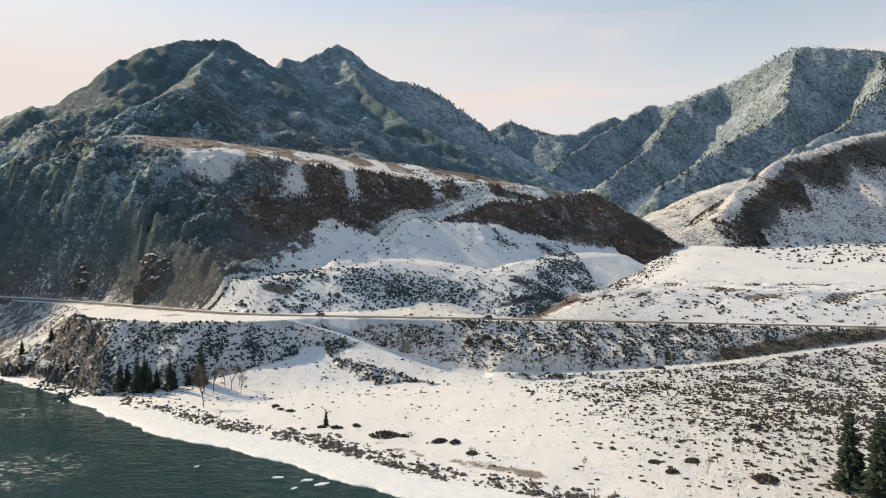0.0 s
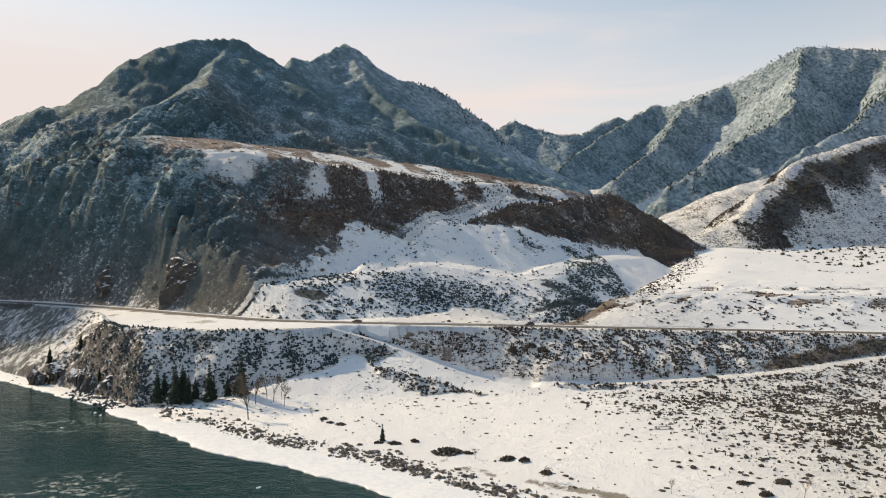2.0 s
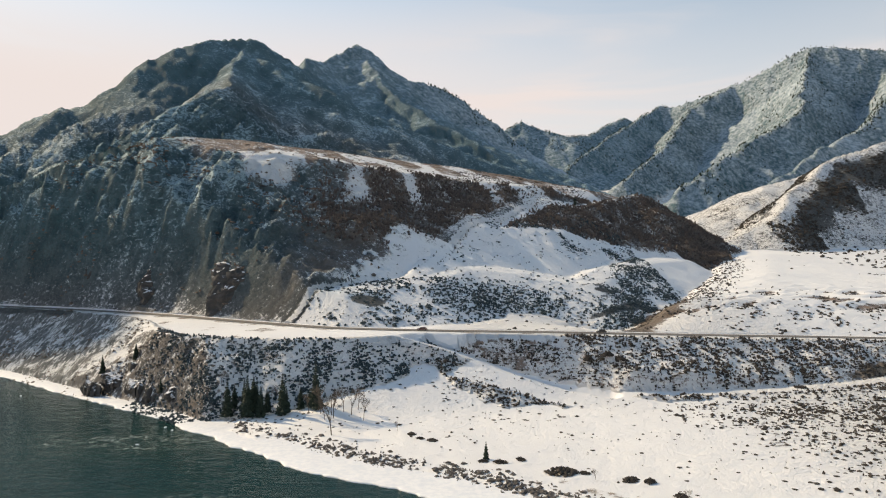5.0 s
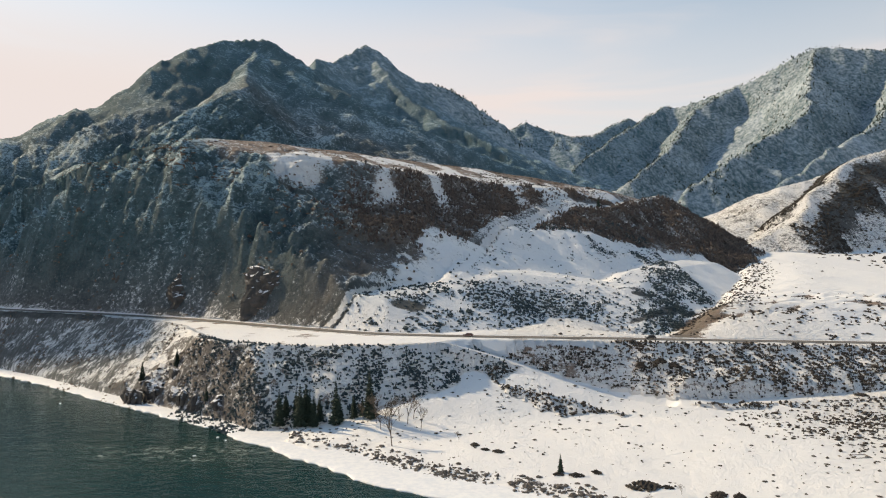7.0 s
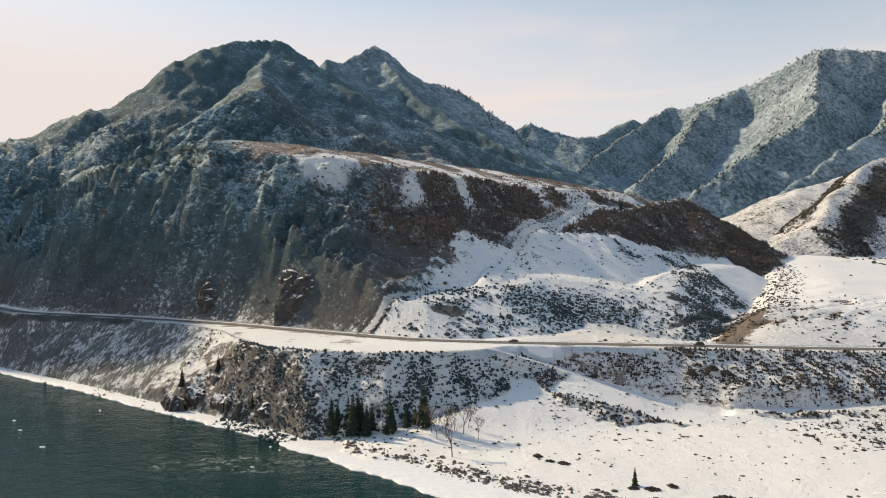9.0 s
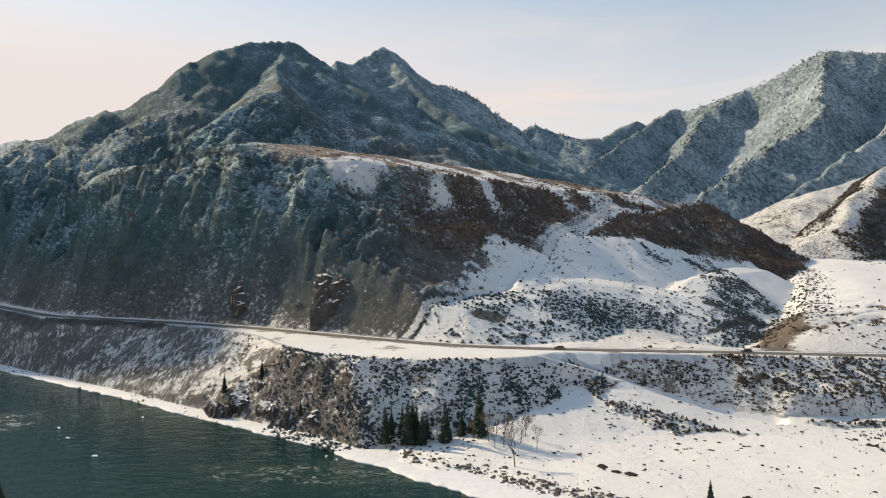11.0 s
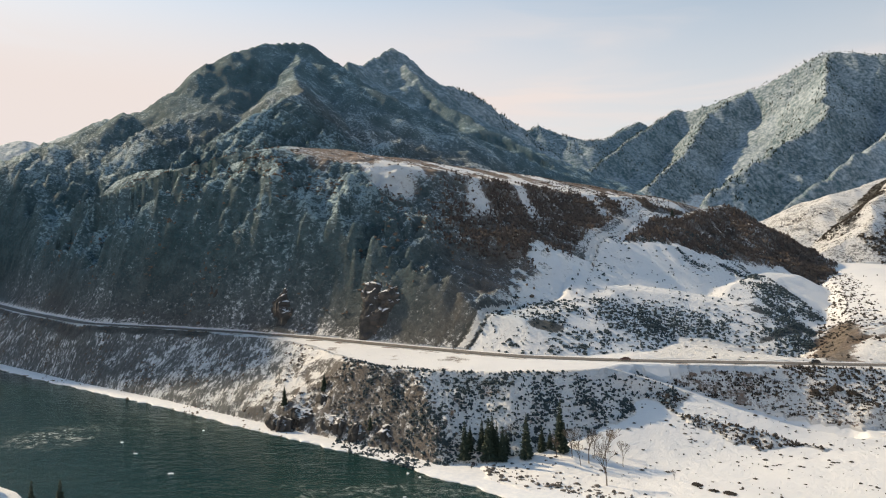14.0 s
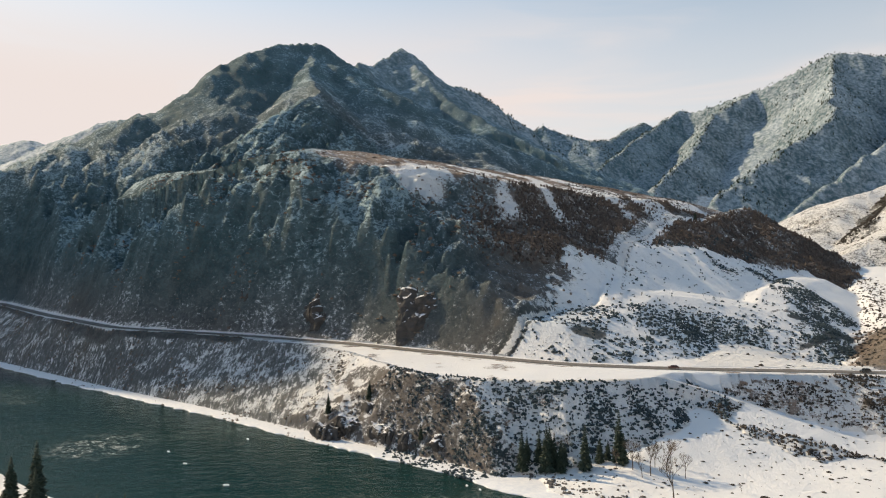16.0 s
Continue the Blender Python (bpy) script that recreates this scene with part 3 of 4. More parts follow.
    fleck = np.clip(0.15 + 0.85 * k["onhill"] - 0.7 * k["fan"] - 0.4 * k["plateau"] + 0.5 * k["onbluff"] + 0.5 * smooth(x, 30, 100) * (~k["onbluff"] & (k["rim"] < 0) & (k["shore"] > 16)) + 0.5 * apronside, 0, 1)
    streak = 0.75 * west
    # painted haze grows with distance; bluff and cliffs get the teal as shade
    haze_shade = 0.9 * k["onhill"] * smooth(k["reach"], 620, 950) * (1 - 0.12 * smooth(k["reach"], 1500, 2300)) * ~np.isin(k["which"], [NAMES.index(n) for n in ("east_hill", "east_back", "brown_ridge", "shoulder", "hump")])
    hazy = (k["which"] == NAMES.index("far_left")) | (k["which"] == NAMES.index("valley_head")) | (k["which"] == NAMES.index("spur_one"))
    haze_shade = np.where(hazy & k["onhill"], 0.95, haze_shade)
    haze_shade = np.maximum(haze_shade, 0.15 * k["onbluff"] * smooth(-x + 12 * k["n1"], 195, 245))
    haze_shade = np.maximum(haze_shade, k["cliff"] * (0.86 + 0.08 * smooth(-x, 200, 320)) * (1 - k["plateau"]))
    return np.clip(cover, 0, 1.1), tone, fleck, streak, haze_shade, smooth(k["reach"], 900, 1700), soil, np.clip(0.8 * k["cliff"] * (1 - k["plateau"]), 0, 1)


def sheet(name, verts, faces, mat, layers=()):
    me = bpy.data.meshes.new(name)
    me.vertices.add(len(verts))
    me.vertices.foreach_set("co", np.asarray(verts, np.float32).ravel())
    f = np.asarray(faces, np.int32)
    me.loops.add(f.size)
    me.loops.foreach_set("vertex_index", f.ravel())
    me.polygons.add(len(f))
    me.polygons.foreach_set("loop_start", np.arange(0, f.size, f.shape[1], dtype=np.int32))
    me.polygons.foreach_set("loop_total", np.full(len(f), f.shape[1], np.int32))
    me.polygons.foreach_set("use_smooth", np.ones(len(f), bool))
    for key, v in layers:
        me.attributes.new(key, "FLOAT", "POINT").data.foreach_set("value", np.asarray(v, np.float32))
    me.materials.append(mat)
    me.update()
    me.validate()
    return new(name, me)


# the ground is one sheet of rings round a middle, finest where the land faces the river
MID = (-80.0, -150.0)
fine = np.linspace(-46, 46, 620)
coarse = np.linspace(46, 314, 70)[1:-1]
ANGLES = np.radians(np.r_[fine, coarse])
RINGS = np.r_[2, 60, 150, np.geomspace(230, 950, 640), np.geomspace(950, 5200, 330)[1:]]
aa, rr = np.meshgrid(ANGLES, RINGS)
gx, gy = MID[0] + rr * np.sin(aa), MID[1] + rr * np.cos(aa)
gz, gmasks = land(gx, gy)
dz_r = np.gradient(gz, axis=0) / np.gradient(rr, axis=0)
dz_a = np.gradient(gz, axis=1) / np.maximum(rr * np.gradient(aa, axis=1), 0.5)
gsteep = np.hypot(dz_r, dz_a)
gcover, gtone, gfleck, gstreak, ghaze, gremote, gsoil, gledge = cover_of(gx, gy, gz, gsteep, gmasks)
cols, nrow = len(ANGLES), len(RINGS)
ii, jj = np.meshgrid(np.arange(nrow - 1), np.arange(cols), indexing="ij")
jn = (jj + 1) % cols
quads = np.stack([ii * cols + jj, (ii + 1) * cols + jj, (ii + 1) * cols + jn, ii * cols + jn], -1).reshape(-1, 4)[:, ::-1]
ground = sheet("ground", np.stack([gx, gy, gz], -1).reshape(-1, 3), quads, GROUND, (("cover", gcover.ravel()), ("tone", gtone.ravel()), ("fleck", gfleck.ravel()), ("streak", gstreak.ravel()), ("haze_shade", ghaze.ravel()), ("remote", gremote.ravel()), ("soil", gsoil.ravel()), ("ledge", gledge.ravel())))
tagged(ground, "snow-dusted river valley ground with rocky mountain slopes", "ground", kind="structure")

# river
wv = [(x, y + 60, 0.0) for x, y in SHORE] + [(x, y - 80, 0.0) for x, y in NEAR_SHORE][::-1]
me = bpy.data.meshes.new("river")
me.from_pydata(wv, [], [list(range(len(wv)))])
me.materials.append(WATER)
river = tagged(new("river", me), "dark green winter river with ripples and foam", "water", kind="structure")


def ribbon(name, pts, left, right, lift, mat, step=4.0):
    """A strip along a line of points with heights."""
    line = []
    for p, q in zip(pts, pts[1:]):
        n = max(1, int(math.dist(p[:2], q[:2]) / step))
        line += [Vector(p).lerp(Vector(q), i / n) for i in range(n)]
    for _ in range(12):
        line = [line[0]] + [(a + b * 2 + c) / 4 for a, b, c in zip(line, line[1:], line[2:])] + [line[-1]]
    verts, faces = [], []
    for i, p in enumerate(line):
        d = (line[min(i + 1, len(line) - 1)] - line[max(i - 1, 0)]).normalized()
        nrm = Vector((-d.y, d.x, 0))
        verts += [p + nrm * left + Vector((0, 0, lift)), p - nrm * right + Vector((0, 0, lift))]
        if i:
            faces.append((2 * i - 2, 2 * i - 1, 2 * i + 1, 2 * i))
    return sheet(name, [tuple(v) for v in verts], faces, mat)


road = tagged(ribbon("road", ROAD, 3.8, 3.8, 0.05, ASPHALT), "grey asphalt road with snowy verges", "road", kind="structure")


# ---- things: helpers ----
def part(name, bm, mat, parent=None, label="", smooth_faces=False):
    """One mesh object from a bmesh, under a thing or a part."""
    me = bpy.data.meshes.new(name)
    if smooth_faces:
        for f in bm.faces:
            f.smooth = True
    bm.to_mesh(me)
    bm.free()
    me.materials.append(mat)
    ob = new(name, me)
    ob.parent = parent
    return tagged(ob, label)


def ground_z(x, y):
    """Height of the ground sheet at one place."""
    z, _ = land(np.array([float(x)]), np.array([float(y)]))
    return float(z[0])


def tube(bm, a, b, r1, r2, sides=5):
    """A tapered prism from a to b."""
    a, b = Vector(a), Vector(b)
    d = (b - a).normalized()
    u = d.orthogonal().normalized()
    v = d.cross(u)
    lo, hi = [], []
    for i in range(sides):
        w = math.cos(math.tau * i / sides) * u + math.sin(math.tau * i / sides) * v
        lo.append(bm.verts.new(a + w * r1))
        hi.append(bm.verts.new(b + w * r2))
    for i in range(sides):
        j = (i + 1) % sides
        bm.faces.new((lo[i], lo[j], hi[j], hi[i]))
    bm.faces.new(hi)


BARK = plain_material("grey_bark", (0.07, 0.055, 0.045), (0.16, 0.13, 0.11), 6.0, 0.95, 0.5, 0.03)
NEEDLES = plain_material("dark_spruce_needles", (0.012, 0.026, 0.018), (0.035, 0.055, 0.035), 3.0, 0.8, 0.3, 0.05)
TWIGS = plain_material("bare_twigs", (0.09, 0.07, 0.055), (0.19, 0.15, 0.115), 3.0, 0.95, 0.2, 0.03)
SHRUB = plain_material("dry_dark_shrub", (0.026, 0.023, 0.021), (0.070, 0.057, 0.046), 1.4, 0.95, 0.6, 0.15)
# the dry shrub again, with the teal of shade put into its colour
SHADE_TINT_SHRUB = plain_material("shade_tinted_shrub", (0.020, 0.034, 0.040), (0.055, 0.080, 0.090), 1.4, 0.95, 0.6, 0.15)
LARCH = plain_material("leafless_larch_brush", (0.095, 0.077, 0.064), (0.19, 0.147, 0.118), 0.7, 0.95, 0.6, 0.3)
DARK_LARCH = plain_material("leafless_larch_wood", (0.06, 0.05, 0.046), (0.135, 0.105, 0.09), 0.7, 0.95, 0.6, 0.3)
STONE = plain_material("dark_river_stone", (0.055, 0.05, 0.047), (0.17, 0.15, 0.135), 0.9, 0.85, 0.6, 0.12)


def rock_material():
    """Brown weathered rock with snow on its ledges."""
    m = material("brown_rock_with_snow")
    k = Nodes(m)
    co = k.place()
    f, g = k.noise(co, 0.35, 7, 0.65), k.noise(k.place(1, 1, 3.0), 0.12, 5, 0.6, 0.5)
    up = k.n("ShaderNodeSeparateXYZ")
    k.put(up.inputs[0], k.n("ShaderNodeNewGeometry").outputs["Normal"])
    snow = k.step(k.math("ADD", up.outputs["Z"], k.math("MULTIPLY", f, 0.6)), 1.02, 1.14)
    col = k.mix(k.step(g, 0.35, 0.65), (0.046, 0.046, 0.046), (0.078, 0.070, 0.065))
    col = k.mix(k.step(f, 0.55, 0.7), col, (0.06, 0.055, 0.052))
    k.surface(k.mix(snow, col, SNOW), 0.92, k.bump(k.math("ADD", f, g), 0.9, 0.8))
    return m


ROCK = rock_material()


# ---- brush, stones and far trees: too many to count ----
def tuft(sides, rings, seed):
    """A ragged low dome of unit size: its vertices and triangles."""
    r = np.random.RandomState(seed)
    v, f = [], []
    for n, (h, w) in enumerate(rings):
        for i in range(sides):
            a = math.tau * (i + 0.5 * n) / sides
            q = w * r.uniform(0.65, 1.3)
            v.append((q * math.cos(a), q * math.sin(a), h + r.uniform(-0.1, 0.1) * (n > 0)))
    v.append((0.1, 0.0, 1.0))
    for n in range(len(rings) - 1):
        for i in range(sides):
            a, b = n * sides + i, n * sides + (i + 1) % sides
            f += [(a, b, b + sides), (a, b + sides, a + sides)]
    top = len(v) - 1
    f += [(top - sides + i, top - sides + (i + 1) % sides, top) for i in range(sides)]
    return np.array(v), np.array(f)


def scatter(name, label, category, kinds, x, y, wide, high, mat, seed, sink=0.15, z=None):
    """One mesh with a shaped, turned copy of a kind at every place."""
    r = np.random.RandomState(seed)
    if z is None:
        z, _ = land(x, y)
    pick = r.randint(0, len(kinds), len(x))
    verts, faces, base = [], [], 0
    for k, (v, f) in enumerate(kinds):
        m = np.where(pick == k)[0]
        if not len(m):
            continue
        a = r.uniform(0, math.tau, len(m))
        c, s = np.cos(a)[:, None], np.sin(a)[:, None]
        ww, hh = wide[m][:, None], high[m][:, None]
        px = (v[None, :, 0] * c - v[None, :, 1] * s) * ww + x[m][:, None]
        py = (v[None, :, 0] * s + v[None, :, 1] * c) * ww + y[m][:, None]
        pz = v[None, :, 2] * hh + (z[m] - sink)[:, None]
        verts.append(np.stack([px, py, pz], -1).reshape(-1, 3))
        faces.append((f[None] + base + np.arange(len(m))[:, None, None] * len(v)).reshape(-1, 3))
        base += len(m) * len(v)
    ob = sheet(name, np.concatenate(verts), np.concatenate(faces), mat)
    ob.data.polygons.foreach_set("use_smooth", np.zeros(len(ob.data.polygons), bool))
    return tagged(ob, label, category, kind="stuff")


LOW = [tuft(6, [(0, 0.9), (0.5, 1.0)], s) for s in (1, 2, 3)]
TALL = [tuft(5, [(0, 0.25), (0.35, 0.85), (0.72, 0.72)], s) for s in (4, 5, 6)]
STONES = [tuft(5, [(-0.2, 0.8), (0.4, 1.0), (0.8, 0.55)], s) for s in (7, 8, 9)]
rng = np.random.RandomState(11)


def strewn(count, x0, x1, y0, y1, density):
    """Random places of a box, kept by a density from 0 to 1."""
    x, y = rng.uniform(x0, x1, count), rng.uniform(y0, y1, count)
    z, k = land(x, y)
    keep = rng.uniform(0, 1, count) < density(x, y, z, k)
    return x[keep], y[keep], z[keep]


def clumps(x, y, size, seed, lo=-0.1, hi=0.35):
    return smooth(fbm(x, y, size, 3, seed), lo, hi)


def sizes(n, lo, hi):
    return lo + (hi - lo) * rng.uniform(0, 1, n) ** 2


# shrubs on the bluff below the road
x, y, z = strewn(46000, -60, 330, 260, 335, lambda x, y, z, k: k["onbluff"] * (1 - k["path"]) * (0.3 + 0.7 * clumps(x, y, 9, 101, -0.2, 0.2)))
scatter("bluff_shrubs", "dark leafless shrubs thick on the snowy bluff", "shrubs", LOW, x, y, sizes(len(x), 0.22, 1.0), sizes(len(x), 0.35, 1.25), SHRUB, 1, z=z)
x, y, z = strewn(40000, -180, -45, 255, 330, lambda x, y, z, k: k["onbluff"] * (1 - k["path"]) * (0.12 + 0.50 * clumps(x, y, 12, 103)))
scatter("shaded_bank_shrubs", "dark shrubs on the shaded snowy bank", "shrubs", LOW, x, y, sizes(len(x), 0.25, 1.1), sizes(len(x), 0.35, 1.3), SHADE_TINT_SHRUB, 2, z=z)
x, y, z = strewn(60000, -620, -170, 280, 700, lambda x, y, z, k: k["onbluff"] * 0.7 * clumps(x, y, 22, 105))
scatter("scree_brush", "brown brush on the stony river bank", "shrubs", LOW, x, y, sizes(len(x), 0.3, 1.1), sizes(len(x), 0.3, 1.2), LARCH, 3, z=z)
# open flat, the slope by the ramp, and the foot of the path
x, y, z = strewn(90000, 30, 330, 130, 330, lambda x, y, z, k: ~k["onbluff"] * (k["rim"] < 0) * (k["shore"] > 20) * (1 - k["path"]) * (0.18 + 0.58 * clumps(x * 0.8 + y * 0.3, y * 0.9, 13, 107, -0.2, 0.35)) * smooth(x + 0.35 * (y - 200), 40, 140))
scatter("field_shrubs", "low dark steppe shrubs in lines on snow", "shrubs", LOW, x, y, sizes(len(x), 0.2, 1.1), sizes(len(x), 0.3, 1.1), SHRUB, 4, z=z)
x, y, z = strewn(60000, -130, 300, 90, 310, lambda x, y, z, k: ~k["onbluff"] * (k["rim"] < 0) * (k["shore"] > 13) * (1 - k["path"]) * (0.022 + 0.07 * smooth(y, 240, 275) * (1 - smooth(x, 0, 50)) + 0.12 * smooth(x, 0, 80) + 0.34 * clumps(x, y, 19, 109, 0.05, 0.5) * (0.35 + 0.65 * smooth(x, 10, 120) + 2.2 * k["apron"])))
scatter("flat_shrubs", "scattered small dry shrubs on the snowy flat", "shrubs", LOW, x, y, sizes(len(x), 0.15, 1.0), sizes(len(x), 0.15, 0.7), SHRUB, 5, z=z)
# valley side
x, y, z = strewn(80000, -130, 110, 330, 660, lambda x, y, z, k: k["onhill"] * k["fan"] * (1 - k["track"]) * (0.008 + 0.95 * np.exp(-(((x + 20) / 27) ** 2 + ((y - 399 - 0.4 * (x + 20)) / 16) ** 2)) + 0.4 * smooth(-y + 428 + 0.2 * x, 0, 25) * clumps(x, y, 14, 137, -0.3, 0.2) + 0.8 * smooth(x - 0.36 * (y - 400), 30, 50) * clumps(x, y, 26, 131, -0.25, 0.15) + 0.5 * k["rut"] + 0.85 * clumps(x, y, 26, 111, 0.0, 0.4) * np.maximum(smooth(k["far"], 34, 48) * smooth(y, 500, 540), 0.04) * (0.2 + 0.8 * smooth(x, -100, -60))))
scatter("fan_shrubs", "dark bushes on the sides of the snowy fan", "shrubs", LOW, x, y, sizes(len(x), 0.3, 1.4), sizes(len(x), 0.4, 1.5), SHADE_TINT_SHRUB, 6, z=z)
x, y, z = strewn(60000, -40, 560, 330, 800, lambda x, y, z, k: (k["road"] > 9) * ~k["fan"] * np.maximum(0.004 + 0.10 * (1 - smooth(x, 90, 130)) * clumps(x, y, 30, 133, -0.2, 0.3) + 0.45 * smooth(k["scars"], 0.35, 0.7) + 0.55 * smooth(x, 70, 120) * (1 - smooth(k["road"], 45, 62)) * clumps(x, y, 12, 139, -0.2, 0.25), np.maximum(0.5 * smooth(k["gully"], 1.5, 5), 0.16 * clumps(x, y, 30, 113, 0.25, 0.6) + 0.35 * k["onhill"] * clumps(x, y, 40, 115))))
scatter("terrace_shrubs", "sparse dark shrubs on the snowy terrace", "shrubs", LOW, x, y, sizes(len(x), 0.4, 1.5), sizes(len(x), 0.4, 1.3), SHRUB, 7, z=z)
x, y, z = strewn(110000, -200, 290, 430, 860, lambda x, y, z, k: k["woods"] * (0.3 + 0.65 * clumps(x, y, 26, 117)))
scatter("larch_wood", "leafless brown larch wood below the ridge", "trees", TALL, x, y, sizes(len(x), 0.6, 1.6), sizes(len(x), 1.2, 3.6), DARK_LARCH, 8, z=z)
x, y, z = strewn(30000, 290, 760, 560, 900, lambda x, y, z, k: k["onhill"] * (k["which"] == NAMES.index("east_hill")) * smooth(k["far"], 8, 18) * (1 - smooth(k["far"], 45, 68)) * (0.2 + 0.8 * clumps(x, y, 60, 119, -0.25, 0.1)) + 0.05 * (k["far"] > 50))
scatter("east_hill_brush", "dense dark brush on the east hill", "shrubs", LOW, x, y, sizes(len(x), 0.9, 2.4), sizes(len(x), 0.9, 2.6), SHRUB, 9, z=z)
x, y, z = strewn(26000, -470, -60, 390, 640, lambda x, y, z, k: k["cliff"] * (1 - k["plateau"]) * (1 - k["woods"]) * 0.6 * clumps(x, y, 30, 121))
scatter("cliff_brush", "dark brush clinging to the rocky slope", "shrubs", LOW, x, y, sizes(len(x), 0.6, 1.9), sizes(len(x), 0.5, 1.9), LARCH, 10, z=z)
x, y, z = strewn(12000, -260, 140, 480, 800, lambda x, y, z, k: 0.6 * k["plateau"] * clumps(x, y, 22, 123, 0.0, 0.4))
scatter("plateau_tufts", "dry brown tufts on the ridge plateau", "shrubs", LOW, x, y, sizes(len(x), 0.6, 2.0), sizes(len(x), 0.3, 1.0), TWIGS, 11, z=z)
x, y, z = strewn(60000, -300, 2600, 1900, 3500, lambda x, y, z, k: k["onhill"] * (k["far"] < 240) * (0.02 + 0.25 * clumps(x, y, 160, 125) + 0.5 * (k["far"] < 14)))
scatter("mountain_trees", "dark trees dotted along the mountain ridges", "trees", TALL, x, y, sizes(len(x), 1.6, 3.6), sizes(len(x), 4, 10), NEEDLES, 12, z=z)
# stones along the ice and below the crags
x, y, z = strewn(150000, -240, 90, 120, 330, lambda x, y, z, k: (k["rim"] < 0) * np.maximum(
    np.exp(-(((k["shore"] - 17 - 3 * k["n1"]) / 4.2) ** 2)) * smooth(x, -100, -85) * (1 - smooth(x, 50, 90)) * (0.2 + 0.8 * clumps(x, y, 12, 127, -0.3, 0.1)),
    np.exp(-(((k["shore"] - 17) / 7.0) ** 2)) * (1 - smooth(x, -92, -84)) * 0.3 * clumps(x, y, 12, 129, -0.3, 0.2)))
scatter("shore_stones", "dark boulders heaped along the icy shore", "stones", STONES, x, y, sizes(len(x), 0.18, 1.15), sizes(len(x), 0.2, 0.95), STONE, 13, z=z)


# ---- ice along the bank ----
def along(pts, step):
    out = []
    for p, q in zip(pts, pts[1:]):
        n = max(1, int(math.dist(p, q) / step))
        out += [(Vector(p).lerp(Vector(q), i / n)) for i in range(n)]
    return out


line = [p for p in along([Vector((x, y, 0)) for x, y in SHORE], 0.9) if -640 < p.x < 200]
for _ in range(14):
    line = [line[0]] + [(a + b * 2 + c) / 4 for a, b, c in zip(line, line[1:], line[2:])] + [line[-1]]
bm = bmesh.new()
rows = []
for i, p in enumerate(line):
    d = (line[min(i + 1, len(line) - 1)] - line[max(i - 1, 0)]).normalized()
    inward = Vector((-d.y, d.x, 0))
    s = i * 0.9
    wob = (2.2 if p.x > -170 else 3.4) * noise.noise((s / 16, 3, 0)) + 1.4 * noise.noise((s / 5, 9, 0)) + 0.5 * noise.noise((s / 1.6, 5, 0))
    tooth = 1.6 * max(0.0, noise.noise((s / 7, 21, 0)) - 0.25)
    wide = 12.0 if p.x > -170 else 9.0
    lip = p + inward * (wob - tooth * 3)
    rows.append([bm.verts.new(v) for v in (lip + Vector((0, 0, -0.3)) + inward * 0.25, lip + Vector((0, 0, 0.22)), lip + inward * 0.7 + Vector((0, 0, 0.42 + 0.12 * noise.noise((s / 3, 1, 4)))),
                                           p + inward * (wide * 0.55 + wob * 0.5) + Vector((0, 0, 0.5 + 0.25 * noise.noise((s / 6, 2, 4)))), p + inward * (wide + 5) + Vector((0, 0, 0.45)))])
for a, b in zip(rows, rows[1:]):
    for k in range(4):
        bm.faces.new((a[k], b[k], b[k + 1], a[k + 1]))
tagged(part("ice_shelf", bm, ICE, smooth_faces=True), "white snow-covered ice shelf along the river bank", "ice", kind="structure")


def ice_floe(seed, size):
    r = random.Random(seed)
    bm = bmesh.new()
    n = 9
    low = [bm.verts.new((size * r.uniform(0.6, 1.1) * math.cos(math.tau * i / n), 0.5 * size * r.uniform(0.6, 1.1) * math.sin(math.tau * i / n), -0.1)) for i in range(n)]
    top = [bm.verts.new((v.co.x * 0.93, v.co.y * 0.93, 0.16 + r.uniform(0, 0.1))) for v in low]
    mid = bm.verts.new((0, 0, 0.24))
    for i in range(n):
        j = (i + 1) % n
        bm.faces.new((low[i], low[j], top[j], top[i]))
        bm.faces.new((top[i], top[j], mid))
    bm.faces.new(low[::-1])
    return part("ice_floe", bm, ICE)


for i, (px, py, size) in enumerate([(-42, 171, 1.6), (-34, 169, 2.0), (-30, 166, 2.2), (-36, 163, 1.2), (-66, 180, 0.9), (-150, 262, 1.0), (-146, 258, 0.9), (-237, 318, 1.1), (-262, 300, 1.2), (-250, 285, 1.3), (-228, 262, 1.4), (-150, 240, 0.7)]):
    ob = ice_floe(i, size)
    ob.matrix_basis = pose(px, py, 0.0, 0, 0, 17 * i)
    tagged(ob, "small white ice floe drifting on the river", "ice floe", "ice floes on the river")


